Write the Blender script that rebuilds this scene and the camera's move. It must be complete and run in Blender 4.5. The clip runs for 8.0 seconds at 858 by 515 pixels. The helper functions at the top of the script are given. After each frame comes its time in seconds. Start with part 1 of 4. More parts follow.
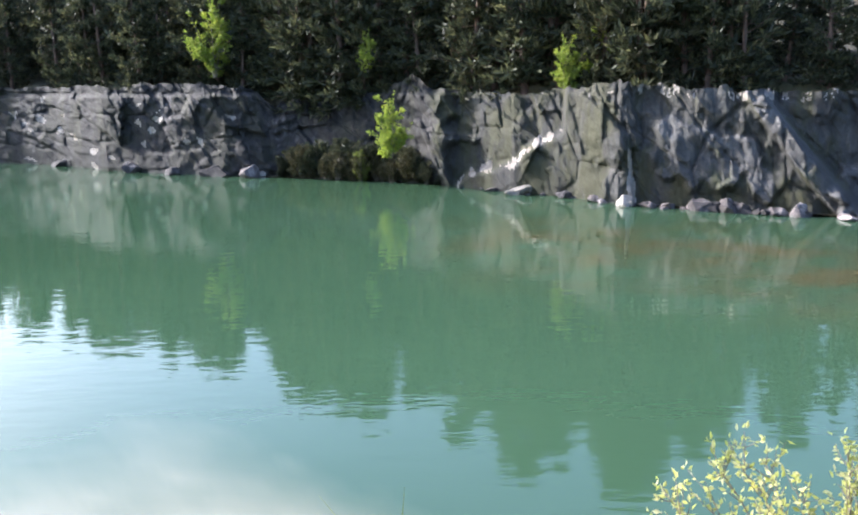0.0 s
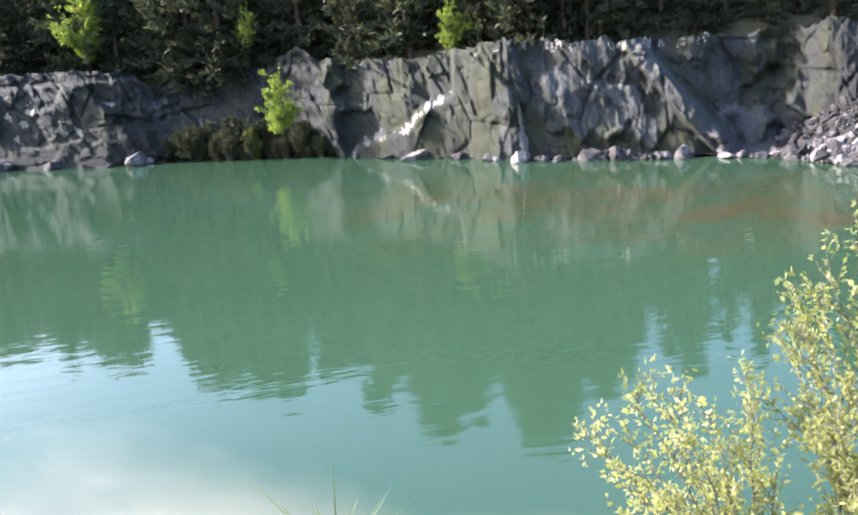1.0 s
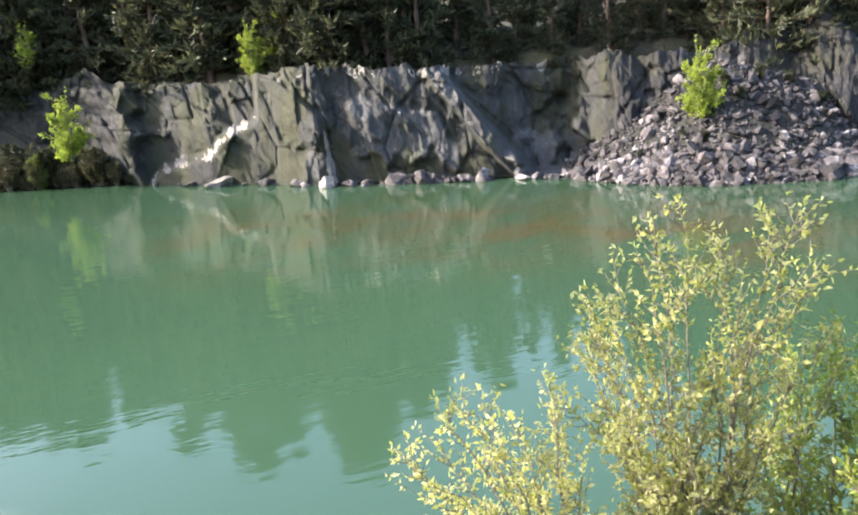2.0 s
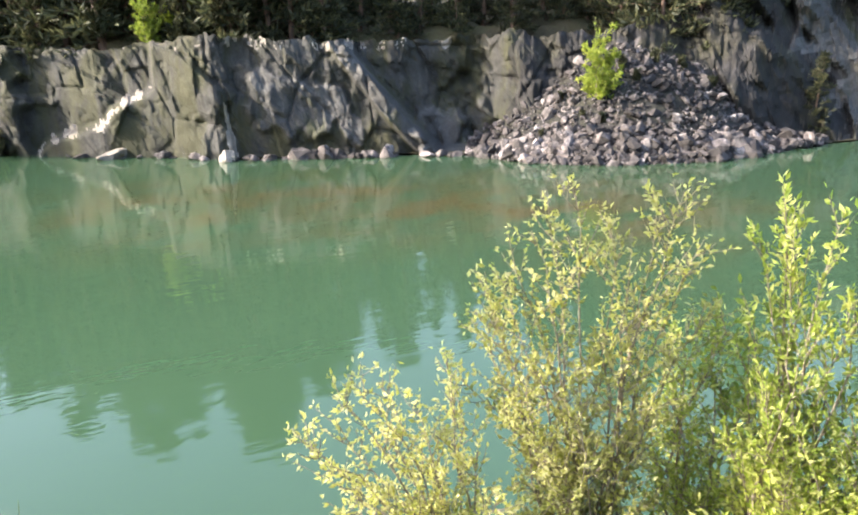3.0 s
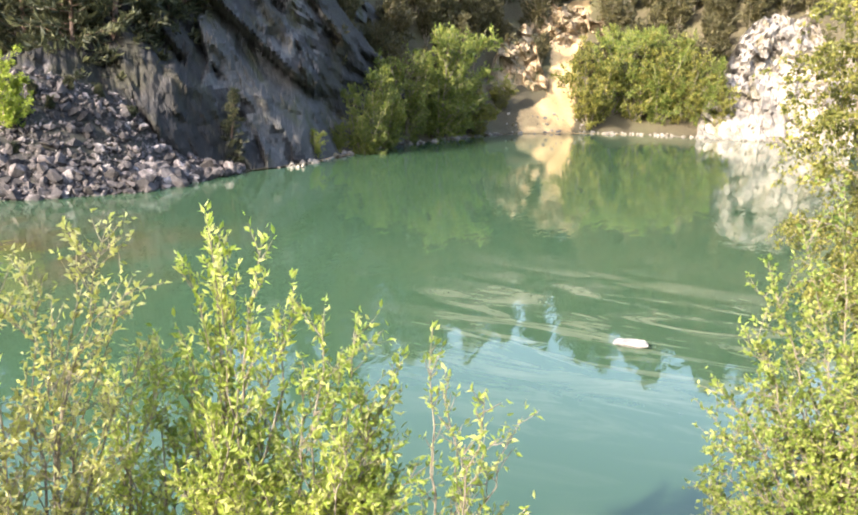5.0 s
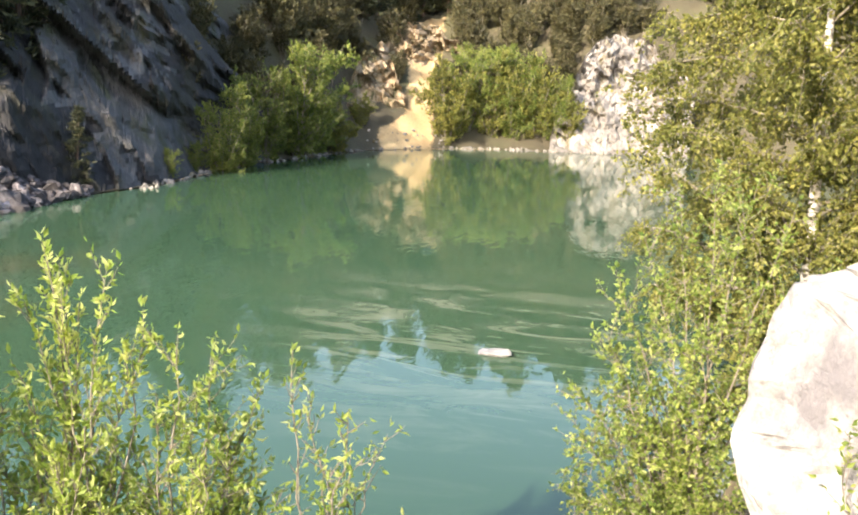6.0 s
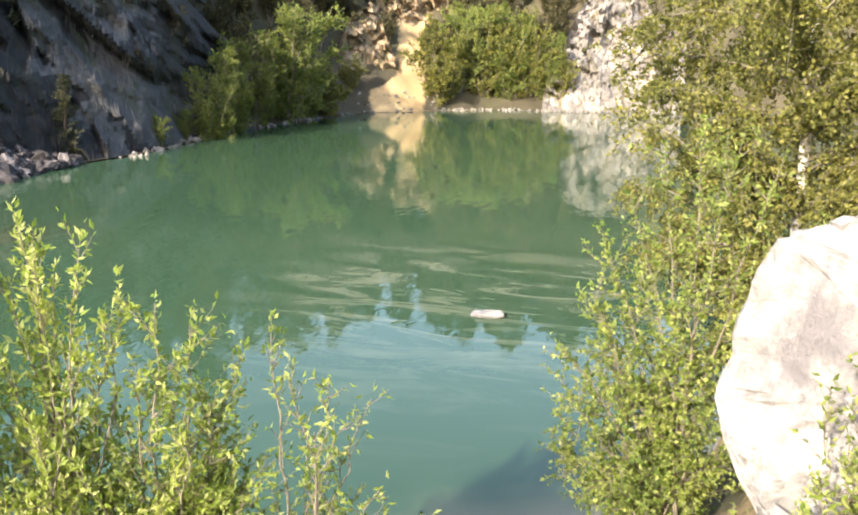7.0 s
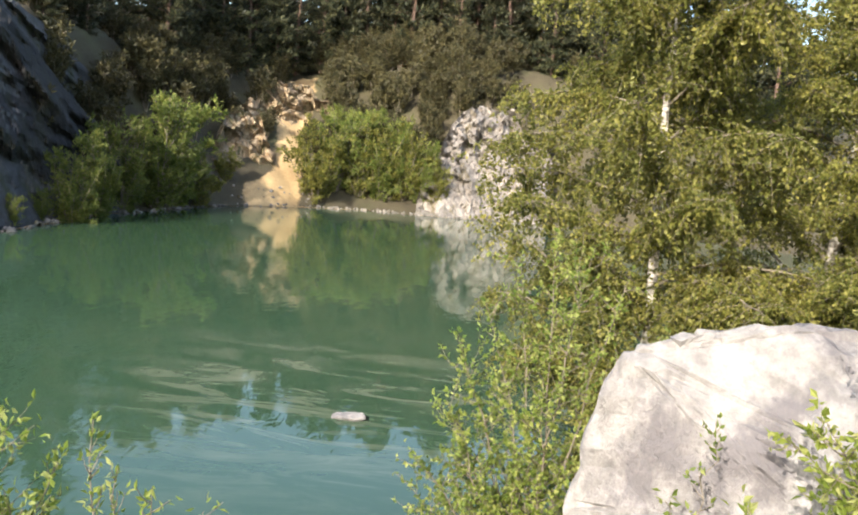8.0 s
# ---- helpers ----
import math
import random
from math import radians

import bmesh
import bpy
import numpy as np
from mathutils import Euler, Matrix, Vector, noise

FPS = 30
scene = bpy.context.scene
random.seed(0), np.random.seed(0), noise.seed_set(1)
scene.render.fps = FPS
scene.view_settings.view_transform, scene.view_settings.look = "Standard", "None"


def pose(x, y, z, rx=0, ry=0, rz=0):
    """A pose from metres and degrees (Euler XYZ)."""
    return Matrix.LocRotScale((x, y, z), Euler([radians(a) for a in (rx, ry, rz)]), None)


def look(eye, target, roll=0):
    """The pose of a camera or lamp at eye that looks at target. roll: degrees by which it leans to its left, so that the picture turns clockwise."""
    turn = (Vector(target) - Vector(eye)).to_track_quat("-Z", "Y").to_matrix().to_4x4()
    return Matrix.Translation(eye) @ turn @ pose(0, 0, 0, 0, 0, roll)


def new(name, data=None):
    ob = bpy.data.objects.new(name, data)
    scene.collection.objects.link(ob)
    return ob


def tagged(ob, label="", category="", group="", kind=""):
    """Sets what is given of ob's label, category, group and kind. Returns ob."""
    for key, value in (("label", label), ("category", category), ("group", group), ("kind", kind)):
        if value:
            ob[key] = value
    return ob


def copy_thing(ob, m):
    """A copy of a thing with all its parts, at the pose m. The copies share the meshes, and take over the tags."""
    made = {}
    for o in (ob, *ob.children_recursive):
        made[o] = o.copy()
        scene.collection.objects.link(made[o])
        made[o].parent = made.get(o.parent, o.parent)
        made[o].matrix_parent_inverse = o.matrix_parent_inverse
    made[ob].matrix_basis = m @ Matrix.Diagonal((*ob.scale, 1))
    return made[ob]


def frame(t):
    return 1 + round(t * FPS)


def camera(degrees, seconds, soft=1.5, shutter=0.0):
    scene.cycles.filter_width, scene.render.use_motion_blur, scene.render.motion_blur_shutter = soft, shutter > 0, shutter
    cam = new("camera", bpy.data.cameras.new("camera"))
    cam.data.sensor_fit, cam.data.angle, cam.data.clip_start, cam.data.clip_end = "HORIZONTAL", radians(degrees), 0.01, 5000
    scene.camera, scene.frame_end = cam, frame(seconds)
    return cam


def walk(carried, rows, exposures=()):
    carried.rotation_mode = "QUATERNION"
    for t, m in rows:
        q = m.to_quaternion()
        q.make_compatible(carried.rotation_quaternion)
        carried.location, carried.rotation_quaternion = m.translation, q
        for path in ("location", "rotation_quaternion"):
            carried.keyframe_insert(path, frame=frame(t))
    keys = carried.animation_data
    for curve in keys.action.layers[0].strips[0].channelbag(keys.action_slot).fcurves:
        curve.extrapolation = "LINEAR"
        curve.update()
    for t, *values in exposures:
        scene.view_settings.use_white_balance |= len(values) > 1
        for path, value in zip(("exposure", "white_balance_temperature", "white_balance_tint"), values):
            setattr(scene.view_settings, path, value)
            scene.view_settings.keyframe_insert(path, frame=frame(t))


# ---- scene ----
# seconds, turn to the right from +y, tilt, roll, eye
HEADINGS = [
    (0.0, 0.12, -12.00, -0.75, -0.026, 0.090, 5.135),
    (0.5, 0.54, -10.60, -1.84, -0.020, 0.067, 5.131),
    (0.7, 5.81, -11.11, -2.77, -0.022, 0.032, 5.141),
    (1.0, 7.09, -14.57, -4.71, -0.059, 0.057, 5.133),
    (1.5, 8.96, -15.66, -5.23, -0.038, 0.123, 5.101),
    (2.0, 21.04, -13.79, -3.77, -0.004, 0.134, 5.113),
    (2.2, 23.84, -13.11, -3.27, 0.015, 0.147, 5.113),
    (3.3, 30.47, -16.95, -0.90, 0.068, 0.132, 5.116),
    (3.5, 33.03, -17.29, -0.05, 0.096, 0.124, 5.117),
    (4.0, 41.23, -17.83, 1.12, 0.177, 0.109, 5.104),
    (4.5, 57.68, -15.00, 0.89, 0.199, 0.172, 5.108),
    (5.0, 68.15, -13.45, 2.51, 0.227, 0.238, 5.098),
    (5.2, 70.89, -12.64, 2.25, 0.221, 0.229, 5.105),
    (6.3, 78.68, -12.01, 2.60, 0.280, 0.197, 5.104),
    (6.5, 78.02, -12.59, 2.11, 0.292, 0.185, 5.103),
    (7.0, 78.37, -14.52, 1.38, 0.327, 0.131, 5.095),
    (7.5, 86.71, -11.16, 3.08, 0.398, 0.070, 5.089),
    (8.0, 87.29, -6.87, 5.54, 0.449, 0.042, 5.102),
]
cam = camera(56.64, 8.0, soft=2.0, shutter=0.0)
walk(cam, [(t, pose(*eye, 90 + tilt, 0, -turn) @ pose(0, 0, 0, 0, 0, roll)) for t, turn, tilt, roll, *eye in HEADINGS],
     exposures=[(0.0, 1.93, 5550, 15), (1.5, 2.13, 5800, 15), (2.2, 2.08, 6200, 13), (3.3, 2.2, 6450, 12), (4.5, 2.26, 6500, 13), (5.2, 2.2, 6500, 13),
                (6.5, 1.85, 6500, 12), (7.0, 1.85, 6500, 12), (7.5, 1.55, 6350, 11), (8.0, 1.36, 6250, 11)])

# ---- sky and sun ----
SUN_TURN, SUN_UP = -67.0, 28.0
world = bpy.data.worlds.new("sky")
scene.world = world
world.use_nodes = True
wn = world.node_tree.nodes
sky = wn.new("ShaderNodeTexSky")
sky.sky_type, sky.sun_disc = "NISHITA", False
sky.sun_elevation, sky.sun_rotation = radians(SUN_UP), radians(SUN_TURN)
sky.air_density, sky.dust_density = 1.2, 2.9
world.node_tree.links.new(sky.outputs[0], wn["Background"].inputs[0])
wn["Background"].inputs[1].default_value = 0.15
sun_data = bpy.data.lights.new("sun", "SUN")
sun_data.energy, sun_data.angle, sun_data.color = 3.5, radians(0.6), (1.0, 0.91, 0.76)
sun = new("sun", sun_data)
_st, _su = radians(SUN_TURN), radians(SUN_UP)
sun.matrix_world = look((math.sin(_st) * math.cos(_su) * 80, math.cos(_st) * math.cos(_su) * 80, math.sin(_su) * 80), (0, 0, 0))


# ---- materials ----
def mat(name):
    m = bpy.data.materials.new(name)
    m.use_nodes = True
    return m, m.node_tree.nodes, m.node_tree.links, m.node_tree.nodes["Principled BSDF"]


def ramp(nodes, stops):
    r = nodes.new("ShaderNodeValToRGB")
    el = r.color_ramp.elements
    while len(el) < len(stops):
        el.new(0.5)
    for e, (p, c) in zip(el, stops):
        e.position, e.color = p, (*c, 1)
    return r


def noise_node(nodes, links, scale, detail=6, rough=0.6, stretch=(1, 1, 1), coords=None, turn=(0, 0, 0)):
    n = nodes.new("ShaderNodeTexNoise")
    n.inputs["Scale"].default_value, n.inputs["Detail"].default_value, n.inputs["Roughness"].default_value = scale, detail, rough
    mp = nodes.new("ShaderNodeMapping")
    mp.inputs["Scale"].default_value = stretch
    mp.inputs["Rotation"].default_value = turn
    if coords is None:
        coords = nodes.new("ShaderNodeNewGeometry").outputs["Position"]
    links.new(coords, mp.inputs[0])
    links.new(mp.outputs[0], n.inputs["Vector"])
    return n.outputs["Fac"]


def noise_col(nodes, links, scale):
    n = nodes.new("ShaderNodeTexNoise")
    n.inputs["Scale"].default_value = scale
    links.new(nodes.new("ShaderNodeNewGeometry").outputs["Position"], n.inputs["Vector"])
    return n.outputs["Color"]


def mix(nodes, links, fac, a, b, mode="MIX"):
    m = nodes.new("ShaderNodeMix")
    m.data_type, m.blend_type = "RGBA", mode
    for sock, v in ((m.inputs[0], fac), (m.inputs[6], a), (m.inputs[7], b)):
        if isinstance(v, (int, float)):
            sock.default_value = v
        elif isinstance(v, tuple):
            sock.default_value = (*v, 1)
        else:
            links.new(v, sock)
    return m.outputs[2]


def sharpen(nodes, links, fac, lo, hi):
    r = nodes.new("ShaderNodeMapRange")
    r.inputs[1].default_value, r.inputs[2].default_value = lo, hi
    links.new(fac, r.inputs[0])
    return r.outputs[0]


def bump(nodes, links, fac, strength, dist, bsdf):
    b = nodes.new("ShaderNodeBump")
    b.inputs["Strength"].default_value, b.inputs["Distance"].default_value = strength, dist
    links.new(fac, b.inputs["Height"])
    links.new(b.outputs[0], bsdf.inputs["Normal"])
    return b


def attr(nodes, name):
    a = nodes.new("ShaderNodeAttribute")
    a.attribute_name = name
    return a.outputs["Fac"]


def rock_material(name, dark, mid, pale, moss, moss_amount, rough=0.85, loose=False, patch_scale=0.5, stops=(0.28, 0.5, 0.72)):
    m, n, l, b = mat(name)
    big = noise_node(n, l, 0.35, 5, 0.6)
    streak = noise_node(n, l, 1.0, 6, 0.65, (2.0, 2.0, 0.4), turn=(0.3, 0.4, 0))
    fine = noise_node(n, l, 9.0, 8, 0.7)
    r = ramp(n, list(zip(stops, (dark, mid, pale))))
    l.new(mix(n, l, 0.45, mix(n, l, 0.5, big, noise_node(n, l, 1.7, 7, 0.7)), streak), r.inputs[0])
    speck = ramp(n, [(0.3, (0.6, 0.6, 0.6)), (0.6, (1.1, 1.1, 1.1))])
    l.new(fine, speck.inputs[0])
    c = mix(n, l, 1.0, r.outputs[0], speck.outputs[0], "MULTIPLY")
    cell = n.new("ShaderNodeTexVoronoi")
    cell.inputs["Scale"].default_value = 0.55
    warp = mix(n, l, 0.12, n.new("ShaderNodeNewGeometry").outputs["Position"], noise_col(n, l, 0.8))
    l.new(warp, cell.inputs["Vector"])
    tone = ramp(n, [(0.0, (0.62, 0.62, 0.62)), (1.0, (1.3, 1.28, 1.26))])
    l.new(cell.outputs["Color"], tone.inputs[0])
    c = mix(n, l, 1.0, c, tone.outputs[0], "MULTIPLY")
    if loose:
        each = ramp(n, [(0.0, (0.35, 0.33, 0.32)), (0.6, (0.95, 0.93, 0.92)), (1.0, (2.0, 1.95, 1.9))])
        l.new(n.new("ShaderNodeNewGeometry").outputs["Random Per Island"], each.inputs[0])
        c = mix(n, l, 1.0, c, each.outputs[0], "MULTIPLY")
    if moss_amount:
        patch = sharpen(n, l, noise_node(n, l, patch_scale, 6, 0.7, (1.3, 1.3, 0.35 if patch_scale < 1 else 0.8)), 0.62 - moss_amount * 0.25, 0.72 - moss_amount * 0.2)
        c = mix(n, l, patch, c, mix(n, l, fine, moss, tuple(v * 1.6 for v in moss)))
    l.new(c, b.inputs["Base Color"])
    b.inputs["Roughness"].default_value = rough
    bump(n, l, mix(n, l, 0.3, fine, streak), 0.7, 0.12, b)
    return m


def leaf_material(name, a, b_col, c, translucency=0.45):
    m, n, l, b = mat(name)
    g = n.new("ShaderNodeNewGeometry")
    o = n.new("ShaderNodeObjectInfo")
    r = ramp(n, [(0.0, a), (0.5, b_col), (1.0, c)])
    l.new(g.outputs["Random Per Island"], r.inputs[0])
    patch = ramp(n, [(0.35, (0.7, 0.75, 0.7)), (0.65, (1.15, 1.1, 1.0))])
    l.new(noise_node(n, l, 1.1, 3, 0.6), patch.inputs[0])
    col = mix(n, l, 1.0, r.outputs[0], patch.outputs[0], "MULTIPLY")
    hue = n.new("ShaderNodeHueSaturation")
    hr = n.new("ShaderNodeMapRange")
    hr.inputs[3].default_value, hr.inputs[4].default_value = 0.8, 1.2
    l.new(o.outputs["Random"], hr.inputs[0])
    l.new(hr.outputs[0], hue.inputs["Value"])
    l.new(col, hue.inputs["Color"])
    l.new(hue.outputs[0], b.inputs["Base Color"])
    b.inputs["Roughness"].default_value = 0.5
    b.inputs["Specular IOR Level"].default_value = 0.35
    tr = n.new("ShaderNodeBsdfTranslucent")
    l.new(hue.outputs[0], tr.inputs["Color"])
    mx = n.new("ShaderNodeMixShader")
    mx.inputs[0].default_value = translucency
    l.new(b.outputs[0], mx.inputs[1])
    l.new(tr.outputs[0], mx.inputs[2])
    l.new(mx.outputs[0], n["Material Output"].inputs["Surface"])
    return m


def bark_material(name, base, dark, stretch=(1, 1, 0.2), scale=12):
    m, n, l, b = mat(name)
    f = noise_node(n, l, scale, 6, 0.7, stretch)
    r = ramp(n, [(0.35, dark), (0.6, base)])
    l.new(f, r.inputs[0])
    l.new(r.outputs[0], b.inputs["Base Color"])
    b.inputs["Roughness"].default_value = 0.85
    bump(n, l, f, 0.6, 0.02, b)
    return m


CLIFF = rock_material("cliff_rock", (0.0045, 0.0042, 0.0046), (0.022, 0.0205, 0.021), (0.125, 0.116, 0.124), (0.019, 0.018, 0.011), 0.6, stops=(0.38, 0.55, 0.70))
WALL = rock_material("wall_rock", (0.010, 0.0097, 0.0095), (0.034, 0.0335, 0.031), (0.085, 0.083, 0.078), (0.026, 0.026, 0.011), 0.75)
SLAB = rock_material("slab_rock", (0.028, 0.028, 0.029), (0.070, 0.069, 0.069), (0.14, 0.137, 0.137), (0.035, 0.037, 0.018), 0.4)
PALE = rock_material("pale_rock", (0.10, 0.085, 0.07), (0.25, 0.225, 0.20), (0.46, 0.43, 0.39), (0.10, 0.08, 0.04), 0.35)
BOULDER = rock_material("boulder_rock", (0.11, 0.102, 0.10), (0.30, 0.287, 0.278), (0.47, 0.452, 0.44), (0.125, 0.115, 0.118), 0.5, patch_scale=1.6)
SCREE = rock_material("scree_rock", (0.014, 0.012, 0.013), (0.075, 0.066, 0.067), (0.42, 0.385, 0.385), (0.1, 0.1, 0.06), 0.0, loose=True)
PINE = leaf_material("pine_needles", (0.028, 0.036, 0.022), (0.052, 0.060, 0.035), (0.115, 0.115, 0.055), 0.35)
SCRUB = leaf_material("dry_scrub", (0.045, 0.043, 0.02), (0.075, 0.068, 0.03), (0.125, 0.112, 0.05), 0.3)
SANDROCK = rock_material("sandy_rock", (0.11, 0.075, 0.045), (0.36, 0.27, 0.17), (0.62, 0.52, 0.38), (0.075, 0.07, 0.03), 0.45, patch_scale=1.1)
WILLOW = leaf_material("willow_leaves", (0.40, 0.43, 0.11), (0.54, 0.55, 0.20), (0.70, 0.675, 0.40), 0.70)
GREEN = leaf_material("aspen_leaves", (0.18, 0.25, 0.04), (0.31, 0.37, 0.07), (0.52, 0.53, 0.22), 0.58)
BIRCH = leaf_material("birch_leaves", (0.10, 0.115, 0.024), (0.20, 0.205, 0.045), (0.36, 0.34, 0.10), 0.5)
SHRUB = leaf_material("shrub_leaves", (0.10, 0.14, 0.03), (0.17, 0.21, 0.045), (0.27, 0.29, 0.08), 0.45)
ALDER = leaf_material("alder_leaves", (0.12, 0.18, 0.035), (0.23, 0.29, 0.06), (0.42, 0.45, 0.15), 0.55)
FRESH = leaf_material("fresh_leaves", (0.20, 0.29, 0.035), (0.32, 0.41, 0.06), (0.44, 0.48, 0.10), 0.5)
GRASS = leaf_material("grass_blades", (0.14, 0.15, 0.05), (0.25, 0.22, 0.09), (0.38, 0.32, 0.17), 0.3)
BARK = bark_material("pine_bark", (0.16, 0.10, 0.07), (0.05, 0.035, 0.03))
TWIG = bark_material("willow_bark", (0.23, 0.195, 0.145), (0.10, 0.085, 0.06), scale=30)
WHITEBARK = bark_material("birch_bark", (0.62, 0.58, 0.52), (0.10, 0.085, 0.075), (0.5, 0.5, 2.5), 7)


def ground_material():
    m, n, l, b = mat("ground")
    big = noise_node(n, l, 0.25, 5, 0.6)
    fine = noise_node(n, l, 6.0, 8, 0.7)
    soil = ramp(n, [(0.3, (0.038, 0.030, 0.018)), (0.5, (0.075, 0.062, 0.034)), (0.68, (0.085, 0.090, 0.036))])
    l.new(mix(n, l, 0.4, big, fine), soil.inputs[0])
    sand = ramp(n, [(0.3, (0.36, 0.23, 0.10)), (0.6, (0.60, 0.43, 0.22))])
    l.new(mix(n, l, 0.5, big, fine), sand.inputs[0])
    ssum = n.new("ShaderNodeMath")
    ssum.operation = "ADD"
    l.new(attr(n, "sand"), ssum.inputs[0])
    off = n.new("ShaderNodeMapRange")
    off.inputs[3].default_value, off.inputs[4].default_value = -0.45, 0.45
    l.new(noise_node(n, l, 0.6, 6, 0.7), off.inputs[0])
    l.new(off.outputs[0], ssum.inputs[1])
    c = mix(n, l, sharpen(n, l, ssum.outputs[0], 0.42, 0.58), soil.outputs[0], sand.outputs[0])
    l.new(c, b.inputs["Base Color"])
    b.inputs["Roughness"].default_value = 0.95
    bump(n, l, fine, 0.8, 0.15, b)
    return m


def water_material():
    m, n, l, b = mat("lake_water")
    big = noise_node(n, l, 0.06, 4, 0.5)
    deep = ramp(n, [(0.3, (0.032, 0.067, 0.036)), (0.7, (0.042, 0.082, 0.045))])
    l.new(big, deep.inputs[0])
    drift = noise_node(n, l, 0.3, 7, 0.7, (1, 1.5, 1), turn=(0, 0, 0.5))
    bar = n.new("ShaderNodeMath")
    bar.operation = "MULTIPLY"
    l.new(attr(n, "shoal"), bar.inputs[0])
    l.new(sharpen(n, l, drift, 0.40, 0.62), bar.inputs[1])
    c = mix(n, l, bar.outputs[0], deep.outputs[0], (0.068, 0.060, 0.027))
    silt = n.new("ShaderNodeTexNoise")
    silt.inputs["Scale"].default_value, silt.inputs["Detail"].default_value = 0.55, 7
    silt.inputs["Roughness"].default_value, silt.inputs["Distortion"].default_value = 0.68, 1.6
    sm = n.new("ShaderNodeMapping")
    sm.inputs["Scale"].default_value, sm.inputs["Rotation"].default_value = (1.9, 0.55, 1), (0, 0, 0.18)
    l.new(n.new("ShaderNodeNewGeometry").outputs["Position"], sm.inputs[0])
    l.new(sm.outputs[0], silt.inputs["Vector"])
    pale = n.new("ShaderNodeMath")
    pale.operation = "MULTIPLY"
    l.new(attr(n, "silt"), pale.inputs[0])
    l.new(sharpen(n, l, silt.outputs["Fac"], 0.47, 0.66), pale.inputs[1])
    c = mix(n, l, pale.outputs[0], c, (0.155, 0.175, 0.12))
    c = mix(n, l, attr(n, "shallow"), c, (0.30, 0.27, 0.19))
    l.new(c, b.inputs["Base Color"])
    b.inputs["Roughness"].default_value = 0.02
    b.inputs["IOR"].default_value = 1.42
    w1 = noise_node(n, l, 1.6, 3, 0.5, (0.6, 1.6, 1), turn=(0, 0, -0.3))
    bump(n, l, w1, 0.03, 0.25, b)
    return m


GROUND, WATER = ground_material(), water_material()


# ---- building helpers ----
def raw(name, verts, faces, material, smooth=False):
    me = bpy.data.meshes.new(name)
    verts = np.asarray(verts, dtype=np.float32)
    faces = np.asarray(faces, dtype=np.int32)
    k = faces.shape[1]
    me.vertices.add(len(verts))
    me.vertices.foreach_set("co", verts.ravel())
    me.loops.add(faces.size)
    me.loops.foreach_set("vertex_index", faces.ravel())
    me.polygons.add(len(faces))
    me.polygons.foreach_set("loop_start", np.arange(0, faces.size, k, dtype=np.int32))
    me.polygons.foreach_set("use_smooth", np.full(len(faces), smooth))
    me.materials.append(material)
    me.update(calc_edges=True)
    me.validate()
    return me


def put(name, me, parent=None, label="", at=None):
    ob = new(name, me)
    if at is not None:
        ob.matrix_basis = at
    ob.parent = parent
    if label:
        ob["label"] = label
    return ob


def part(name, bm, material, parent, label=""):
    me = bpy.data.meshes.new(name)
    bm.to_mesh(me)
    bm.free()
    me.materials.append(material)
    return put(name, me, parent, label)


def polar(turn, r, z=0.0):
    return Vector((r * math.sin(radians(turn)), r * math.cos(radians(turn)), z))


def hashed(ix, iy, seed):
    h = np.sin(ix * 127.1 + iy * 311.7 + seed * 74.7) * 43758.5453
    return h - np.floor(h)


def vnoise(x, y, seed=0):
    ix, iy = np.floor(x), np.floor(y)
    fx, fy = x - ix, y - iy
    fx, fy = fx * fx * (3 - 2 * fx), fy * fy * (3 - 2 * fy)
    a, b = hashed(ix, iy, seed), hashed(ix + 1, iy, seed)
    c, d = hashed(ix, iy + 1, seed), hashed(ix + 1, iy + 1, seed)
    return (a * (1 - fx) + b * fx) * (1 - fy) + (c * (1 - fx) + d * fx) * fy - 0.5


def fnoise(x, y, seed=0, octaves=4):
    return sum(vnoise(x * 2 ** k, y * 2 ** k, seed + k * 7) / 1.8 ** k for k in range(octaves))


def facets(u, v, size, seed, tilt=0.5, skew=0.4):
    """Broken rock: each cell of a jittered grid is a plane of its own offset and slope."""
    u, v = u / size, v / size + skew * u / size
    iu, iv = np.floor(u), np.floor(v)
    best, out = np.full(u.shape, 1e9), np.zeros(u.shape)
    for du in (-1, 0, 1):
        for dv in (-1, 0, 1):
            cu, cv = iu + du, iv + dv
            pu, pv = cu + hashed(cu, cv, seed), cv + hashed(cu, cv, seed + 1)
            d = (u - pu) ** 2 + (v - pv) ** 2
            val = (hashed(cu, cv, seed + 2) - 0.5) + tilt * ((u - pu) * (hashed(cu, cv, seed + 3) - 0.5) + (v - pv) * (hashed(cu, cv, seed + 4) - 0.5)) * 2
            near = d < best
            best, out = np.where(near, d, best), np.where(near, val, out)
    return out


def cracks(u, v, size, seed, width):
    """Joints between the cells of a jittered grid: 1 in the joint, 0 away from it."""
    u, v = u / size, v / size
    iu, iv = np.floor(u), np.floor(v)
    first, second = np.full(u.shape, 1e9), np.full(u.shape, 1e9)
    for du in (-1, 0, 1):
        for dv in (-1, 0, 1):
            cu, cv = iu + du, iv + dv
            d = np.hypot(u - cu - hashed(cu, cv, seed), v - cv - hashed(cu, cv, seed + 1))
            second = np.minimum(second, np.maximum(first, d))
            first = np.minimum(first, d)
    return np.clip(1 - (second - first) * size / width, 0, 1)


